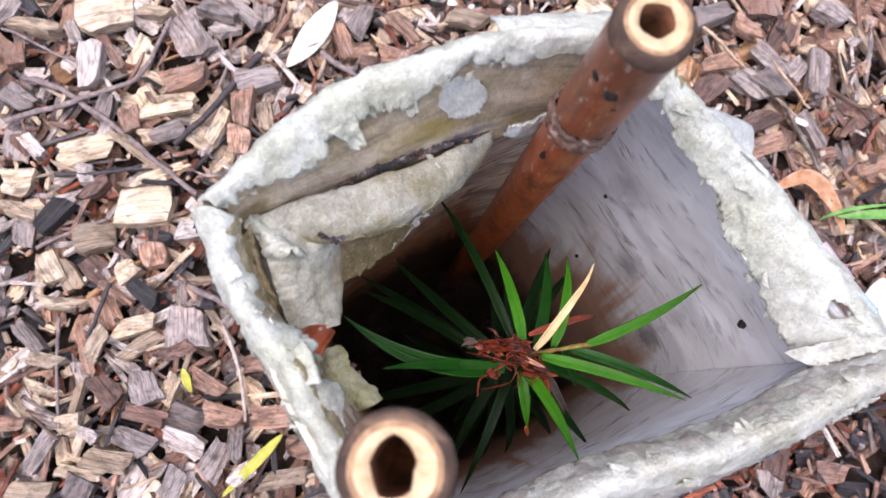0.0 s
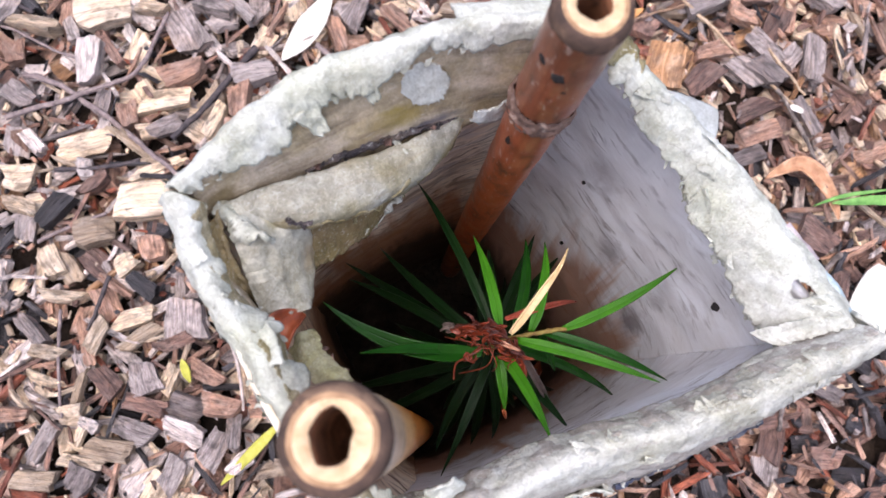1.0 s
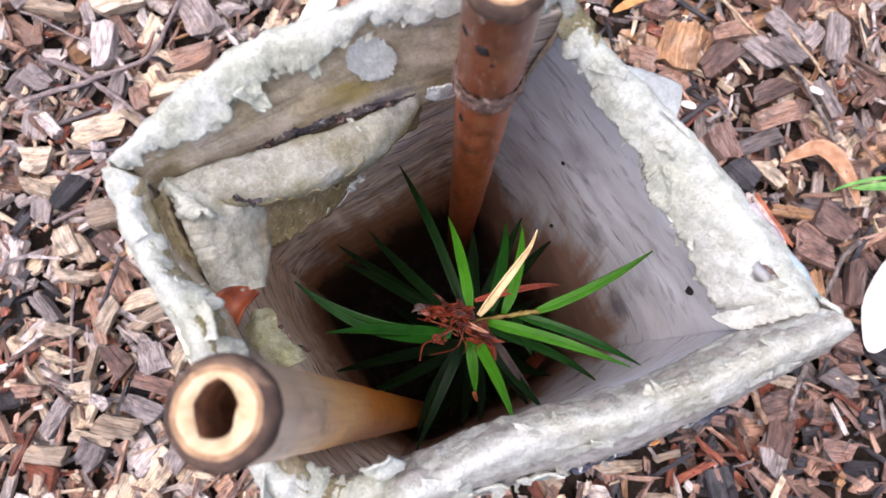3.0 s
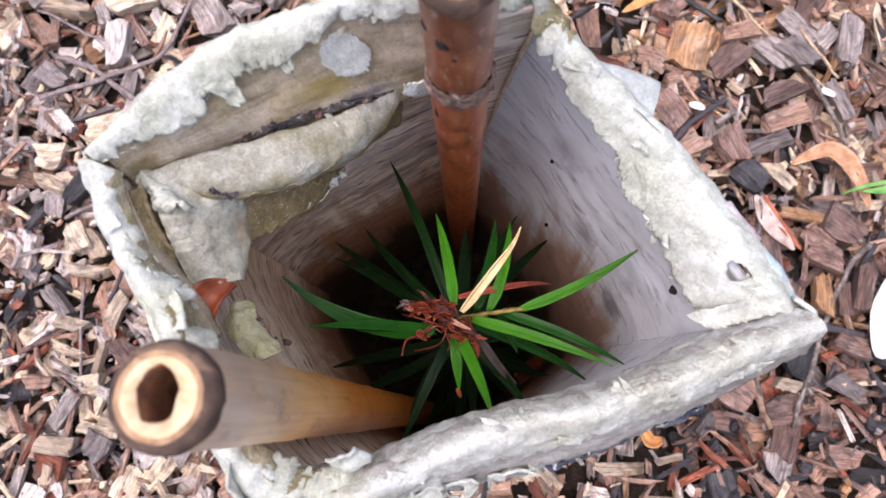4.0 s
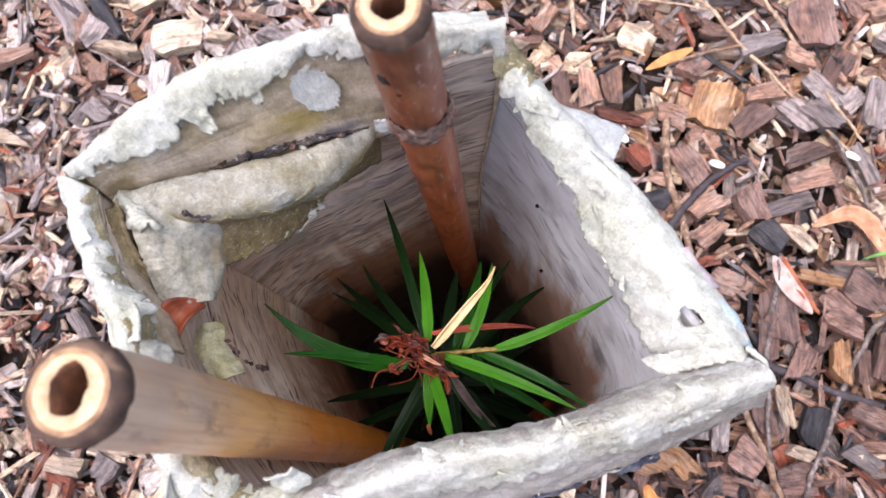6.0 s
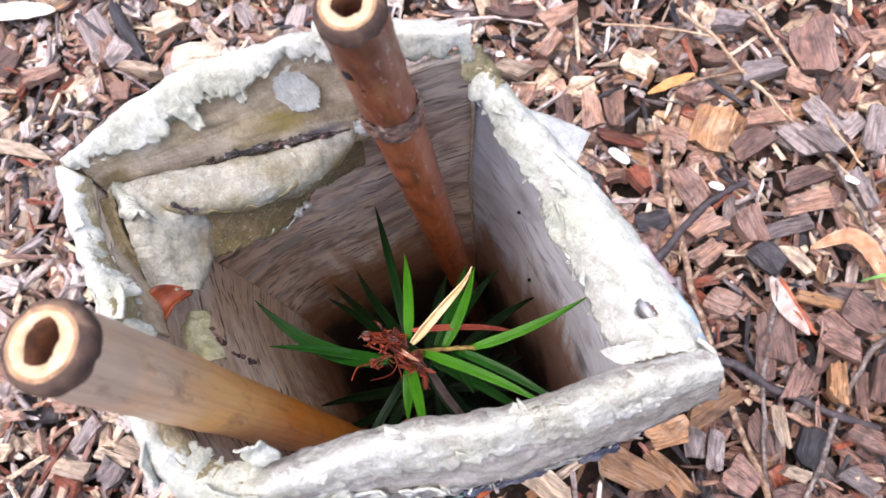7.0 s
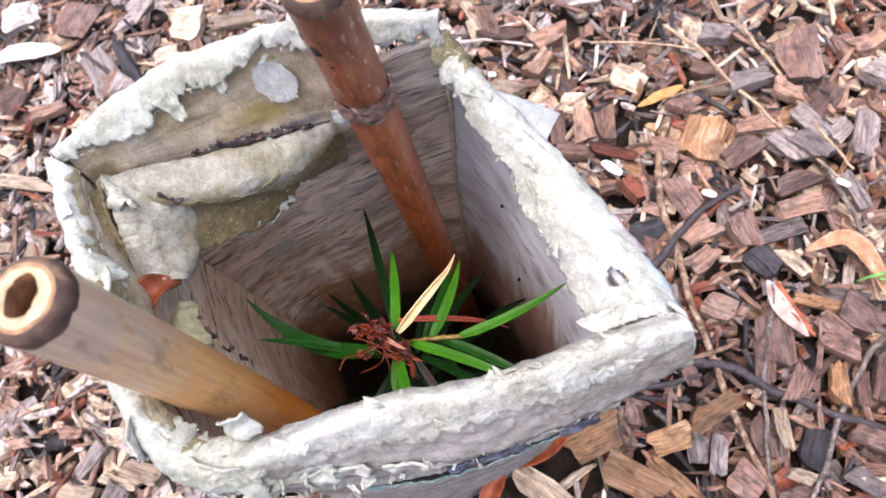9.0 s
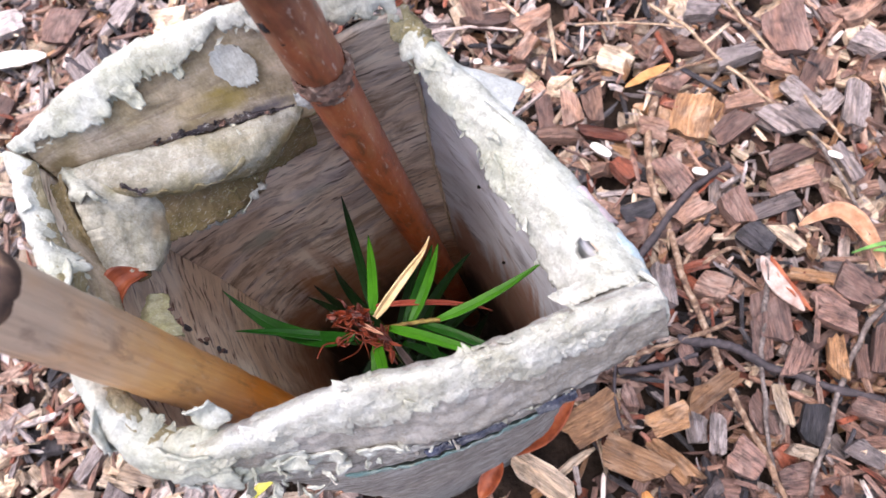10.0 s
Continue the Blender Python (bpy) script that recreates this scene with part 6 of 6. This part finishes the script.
# ---- seedling ----
def blade_mat(name, a, b, rough):
    """A strap leaf: pale midrib, fine lengthwise veins, patchy tone."""
    m = Mat(name, rough, 0.2)
    uv = m.n("TexCoord")
    sep = m.n("SeparateXYZ")
    m.l(uv.outputs["UV"], sep.inputs[0])
    vein = m.noise(m.coords((30, 4200, 1)), 1.0, 2, 0.5)
    f = m.noise(m.coords((220, 220, 220), "Object"), 1.0, 5, 0.6)
    col = m.mix(f, a, b)
    col = m.mix(0.45, col, m.ramp(vein, [(0.35, (0.55, 0.6, 0.5)), (0.65, (1.25, 1.2, 1.1))]), "MULTIPLY")
    m.colour(col)
    m.bump(vein, 0.3, 0.0003)
    return m.m


leaf_green = blade_mat("leaf_green", (0.005, 0.036, 0.004), (0.015, 0.095, 0.008), 0.24)
leaf_bright = blade_mat("leaf_bright", (0.018, 0.10, 0.005), (0.065, 0.25, 0.013), 0.28)
leaf_dry = plain_mat("leaf_dry", [(0.3, (0.5, 0.34, 0.15)), (0.55, (0.72, 0.56, 0.32)), (0.8, (0.84, 0.72, 0.5))], (200, 200, 200), 0.6, 0.2)
leaf_grey = plain_mat("leaf_grey", [(0.3, (0.07, 0.05, 0.045)), (0.7, (0.20, 0.15, 0.135))], (300, 300, 300), 0.7, 0.3)
scale_red = plain_mat("scale_red", [(0.3, (0.03, 0.006, 0.004)), (0.52, (0.20, 0.034, 0.014)), (0.78, (0.34, 0.085, 0.04))], (420, 420, 420), 0.35, 0.5)
scale_dark = plain_mat("scale_dark", [(0.3, (0.02, 0.006, 0.005)), (0.6, (0.09, 0.018, 0.012)), (0.8, (0.2, 0.06, 0.04))], (500, 500, 500), 0.4, 0.5)
scale_pale = plain_mat("scale_pale", [(0.3, (0.35, 0.14, 0.08)), (0.6, (0.55, 0.3, 0.2)), (0.8, (0.65, 0.45, 0.34))], (420, 420, 420), 0.4, 0.5)
stem_brown = plain_mat("stem_brown", [(0.3, (0.12, 0.05, 0.015)), (0.7, (0.30, 0.24, 0.06))], (600, 600, 600), 0.6, 0.4)
stem_green = plain_mat("stem_green", [(0.3, (0.12, 0.16, 0.03)), (0.7, (0.25, 0.28, 0.06))], (300, 300, 300), 0.6, 0.3)

leaf_rust = plain_mat("leaf_rust", [(0.3, (0.30, 0.05, 0.03)), (0.7, (0.48, 0.12, 0.07))], (300, 300, 300), 0.6, 0.3)
# near-black copies of the green leaf, with the hollow's shade in the colour
leaf_shaded = blade_mat("leaf_shaded", (0.003, 0.012, 0.003), (0.007, 0.028, 0.006), 0.42)
leaf_half_shaded = blade_mat("leaf_half_shaded", (0.003, 0.015, 0.003), (0.007, 0.033, 0.005), 0.40)
seedling = thing("seedling", (0.03, 0.045, 0.0), "young conifer-like seedling with glossy strap leaves and a dried reddish bud", "seedling")


def leaf(base, tip, width, arch, mat, name="leaf", roll=0.0, label="", fold=0.3, bend=0.0, hook=0.0):
    """A pointed strap leaf from base to tip; arch lifts its middle, bend swings it aside, hook curls its tip."""
    a, b = Vector(base), Vector(tip)
    d = b - a
    side = d.cross(Vector((0, 0, 1)))
    side = side.normalized() if side.length > 1e-6 else Vector((1, 0, 0))
    side = Matrix.Rotation(radians(roll), 3, d.normalized()) @ side
    up = side.cross(d).normalized()

    def fn(s, t):
        w = width * 0.5 * (min(1.0, (s + 0.05) / 0.22) ** 0.5) * (1 - max(0, (s - 0.45) / 0.55) ** 1.8) * (1 - 0.25 * s) + 0.00006
        x = 2 * t - 1
        mid = a + d * s + (up * arch + side * bend) * 4 * s * (1 - s) + side * hook * max(0.0, s - 0.75) ** 2 * 16
        return mid + side * x * w + up * ((abs(x) ** 1.3) * w * fold - 0.10 * w * math.exp(-(x / 0.14) ** 2))
    return part(name, sheet(fn, 24, 12, 0.0003), mat, seedling, label)


HI, LO = leaf_bright, leaf_green
# upper whorl: foot, tip, width, rise of the middle, sideways bow
for foot, tip, w, arch, bend, mat in (
    ((0.0255, 0.0375, 0.1660), (-0.0099, 0.0486, 0.1662), 0.0042, -0.0050, -0.0034, LO),
    ((0.0250, 0.0385, 0.1580), (-0.0007, 0.0364, 0.1730), 0.0025, -0.0010, 0.0010, LO),
    ((0.0330, 0.0405, 0.1640), (0.0633, 0.0308, 0.1690), 0.0025, 0.0010, -0.0006, HI),
    ((0.0400, 0.0425, 0.1615), (0.0668, 0.0318, 0.1625), 0.0023, 0.0012, -0.0008, LO),
    ((0.0330, 0.0410, 0.1500), (0.0629, 0.0304, 0.1269), 0.0024, 0.0030, -0.0010, LO),
    ((0.0300, 0.0375, 0.1640), (0.0390, 0.0185, 0.1745), 0.0026, 0.0010, -0.0006, HI),
    ((0.0295, 0.0375, 0.1610), (0.0309, 0.0250, 0.1585), 0.0026, 0.0008, 0.0, HI),
    ((0.0295, 0.0430, 0.1660), (0.0240, 0.0655, 0.1611), 0.0026, 0.0008, 0.0006, HI),
    ((0.0280, 0.0440, 0.1600), (0.0105, 0.0828, 0.1490), 0.0023, 0.0030, 0.0008, leaf_half_shaded),
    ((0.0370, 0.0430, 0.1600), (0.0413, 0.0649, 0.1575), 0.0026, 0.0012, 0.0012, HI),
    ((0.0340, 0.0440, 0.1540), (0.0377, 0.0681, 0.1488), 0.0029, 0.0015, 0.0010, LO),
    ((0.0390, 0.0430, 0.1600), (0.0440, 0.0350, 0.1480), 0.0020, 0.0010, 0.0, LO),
    ((0.0300, 0.0440, 0.1420), (0.0295, 0.0707, 0.1295), 0.0032, 0.0020, 0.0, leaf_shaded),
    ((0.0440, 0.0432, 0.1625), (0.0694, 0.0563, 0.1686), 0.0024, -0.0004, 0.0010, HI),
):
    leaf(foot, tip, w, arch, mat, bend=bend)
# lower whorls, the shade they stand in put into their leaf colour
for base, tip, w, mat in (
    (0.128, (-0.0140, 0.0737, 0.1003), 0.0030, leaf_half_shaded), (0.134, (-0.0017, 0.0744, 0.1156), 0.0030, leaf_half_shaded), (0.126, (-0.0111, 0.0659, 0.1111), 0.0030, leaf_half_shaded),
    (0.122, (0.0541, 0.0762, 0.0994), 0.0034, leaf_half_shaded), (0.134, (0.0434, 0.0767, 0.1223), 0.0032, leaf_half_shaded), (0.112, (-0.0157, 0.0346, 0.0864), 0.0034, leaf_shaded),
    (0.110, (-0.0080, 0.0260, 0.0880), 0.0034, leaf_shaded), (0.150, (0.0165, 0.0108, 0.1490), 0.0023, leaf_shaded), (0.120, (0.0316, 0.0198, 0.1011), 0.0030, leaf_shaded),
    (0.148, (0.0486, 0.0214, 0.1398), 0.0026, leaf_half_shaded), (0.110, (0.0470, 0.0250, 0.0900), 0.0034, leaf_shaded), (0.128, (0.0150, 0.0160, 0.1180), 0.0030, leaf_shaded),
    (0.105, (0.0640, 0.0480, 0.0850), 0.0034, leaf_shaded), (0.115, (0.0300, 0.0760, 0.0950), 0.0034, leaf_shaded), (0.100, (0.0260, 0.0180, 0.0800), 0.0034, leaf_shaded),
    (0.090, (0.0000, 0.0600, 0.0650), 0.0036, leaf_shaded), (0.085, (0.0570, 0.0370, 0.0600), 0.0036, leaf_shaded), (0.080, (0.0140, 0.0180, 0.0550), 0.0036, leaf_shaded), (0.080, (0.0400, 0.0780, 0.0600), 0.0036, leaf_shaded),
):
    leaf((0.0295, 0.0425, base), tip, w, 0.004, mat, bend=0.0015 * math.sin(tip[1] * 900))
# extra low leaves, coloured near black to darken the bottom of the carton
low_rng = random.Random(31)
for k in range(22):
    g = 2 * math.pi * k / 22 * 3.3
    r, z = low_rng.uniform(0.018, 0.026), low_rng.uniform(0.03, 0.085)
    leaf((0.0295, 0.0440, z + 0.012), (0.0295 + r * math.cos(g), 0.0460 + r * math.sin(g), z), 0.0034, 0.005, leaf_shaded)
leaf((0.0312, 0.0412, 0.1700), (0.0444, 0.0582, 0.1752), 0.0021, 0.0003, leaf_dry, "dead_leaf", 40, "dry straw-coloured curled leaf", 0.9, -0.0004, -0.0012)
leaf((0.0345, 0.0372, 0.1630), (0.0441, 0.0285, 0.1371), 0.0017, 0.002, leaf_grey, "dead_leaf", 0, "withered grey leaf", 0.9, 0.0010)
leaf((0.0305, 0.0445, 0.1680), (0.0525, 0.0548, 0.1345), 0.0014, 0.0025, leaf_rust, "dead_leaf", 0, "dried red-brown leaf", 0.9)
leaf((0.0304, 0.0256, 0.1590), (0.0312, 0.0236, 0.1570), 0.0007, 0.0002, fallen_rust, "dead_tip", 0, "torn red-brown leaf tip", 0.9)
part("stem", tube(lambda s: Vector((0.030, 0.046, -0.012)).lerp(Vector((0.0285, 0.040, 0.1655)), s), lambda s, a: 0.0017 - 0.0007 * s, 10, 30, 1, 0.0003, 300, 2.0), stem_green, seedling)
part("side_shoot", tube(lambda s: smooth_line([(0.0300, 0.0405, 0.1620), (0.0370, 0.0420, 0.1630), (0.0448, 0.0433, 0.1625)], s), lambda s, a: 0.00055, 8, 24, 1, 0.0004, 900, 2.0), stem_brown, seedling)
# dried bud: a spindle of shrivelled scales, a second tuft below it, stray threads
bud_rng = random.Random(21)
for lo, hi, count, fat, long in (((0.0205, 0.0427, 0.1650), (0.0292, 0.0412, 0.1708), 52, 0.0015, 0.0038), ((0.0290, 0.0395, 0.1680), (0.0345, 0.0350, 0.1640), 34, 0.0012, 0.0042)):
    run = Vector(hi) - Vector(lo)
    for k in range(count):
        f = bud_rng.random() ** 0.8
        p = Vector(lo).lerp(Vector(hi), f)
        off = Vector((bud_rng.gauss(0, 1), bud_rng.gauss(0, 1), bud_rng.gauss(0.5, 1)))
        p += off * fat * 0.55 * (0.4 + 0.6 * math.sin(math.pi * min(1, 0.15 + 0.85 * f)))
        way = (run.normalized() * bud_rng.choice((1, -1, -1)) + off * 0.38).normalized()
        leaf(p, p + way * long * bud_rng.uniform(0.35, 1.0), bud_rng.uniform(0.0005, 0.0016), bud_rng.uniform(-0.0004, 0.0008), bud_rng.choice((scale_red, scale_red, scale_dark)), "bud_scale", bud_rng.uniform(-80, 80), "", bud_rng.uniform(0.6, 1.6), bud_rng.uniform(-0.0005, 0.0005))
for k in range(3):
    p = Vector((0.0190, 0.0432, 0.1615)) + Vector((bud_rng.gauss(0, 0.0005), bud_rng.gauss(0, 0.0005), bud_rng.uniform(0, 0.0015)))
    leaf(p, p + Vector((-0.0027, 0.0004, -0.0016)) + Vector((0, bud_rng.gauss(0, 0.0008), bud_rng.gauss(0, 0.0006))), 0.0013, 0.0004, leaf_grey, "bud_scale", bud_rng.uniform(-60, 60), "", 0.8)
leaf((0.0285, 0.0395, 0.1708), (0.0335, 0.0374, 0.1694), 0.0008, 0.0004, scale_pale, "bud_scale", 20, "", 0.9)
part("bud_thread", tube(lambda s: smooth_line([(0.0262, 0.0388, 0.1660), (0.0223, 0.0364, 0.1660), (0.0197, 0.0347, 0.1690), (0.0191, 0.0312, 0.1705)], s), lambda s, a: 0.00030 - 0.00012 * s, 6, 20), scale_red, seedling)
for k in range(6):
    p = Vector((0.0225, 0.0366, 0.1658)) + Vector((bud_rng.gauss(0, 0.0007), bud_rng.gauss(0, 0.0004), bud_rng.gauss(0, 0.0004)))
    leaf(p, p + Vector((bud_rng.gauss(0, 0.0013), -0.0012, bud_rng.gauss(0, 0.0008))), 0.0009, 0.0003, scale_red, "bud_scale", bud_rng.uniform(-70, 70), "", 1.0)
for k in range(12):
    f = bud_rng.random()
    p = Vector((0.0220, 0.0400, 0.1660)).lerp(Vector((0.0360, 0.0360, 0.1660)), f)
    g = bud_rng.uniform(0, 2 * math.pi)
    q = p + Vector((math.cos(g) * 0.004, math.sin(g) * 0.004, bud_rng.uniform(-0.002, 0.002)))
    e = q + Vector((bud_rng.gauss(0, 0.002), bud_rng.gauss(0, 0.002), -bud_rng.uniform(0.003, 0.007)))
    part("bud_thread", tube(lambda s: smooth_line([p, q, e], s), lambda s, a: 0.00016, 5, 10), scale_red, seedling)
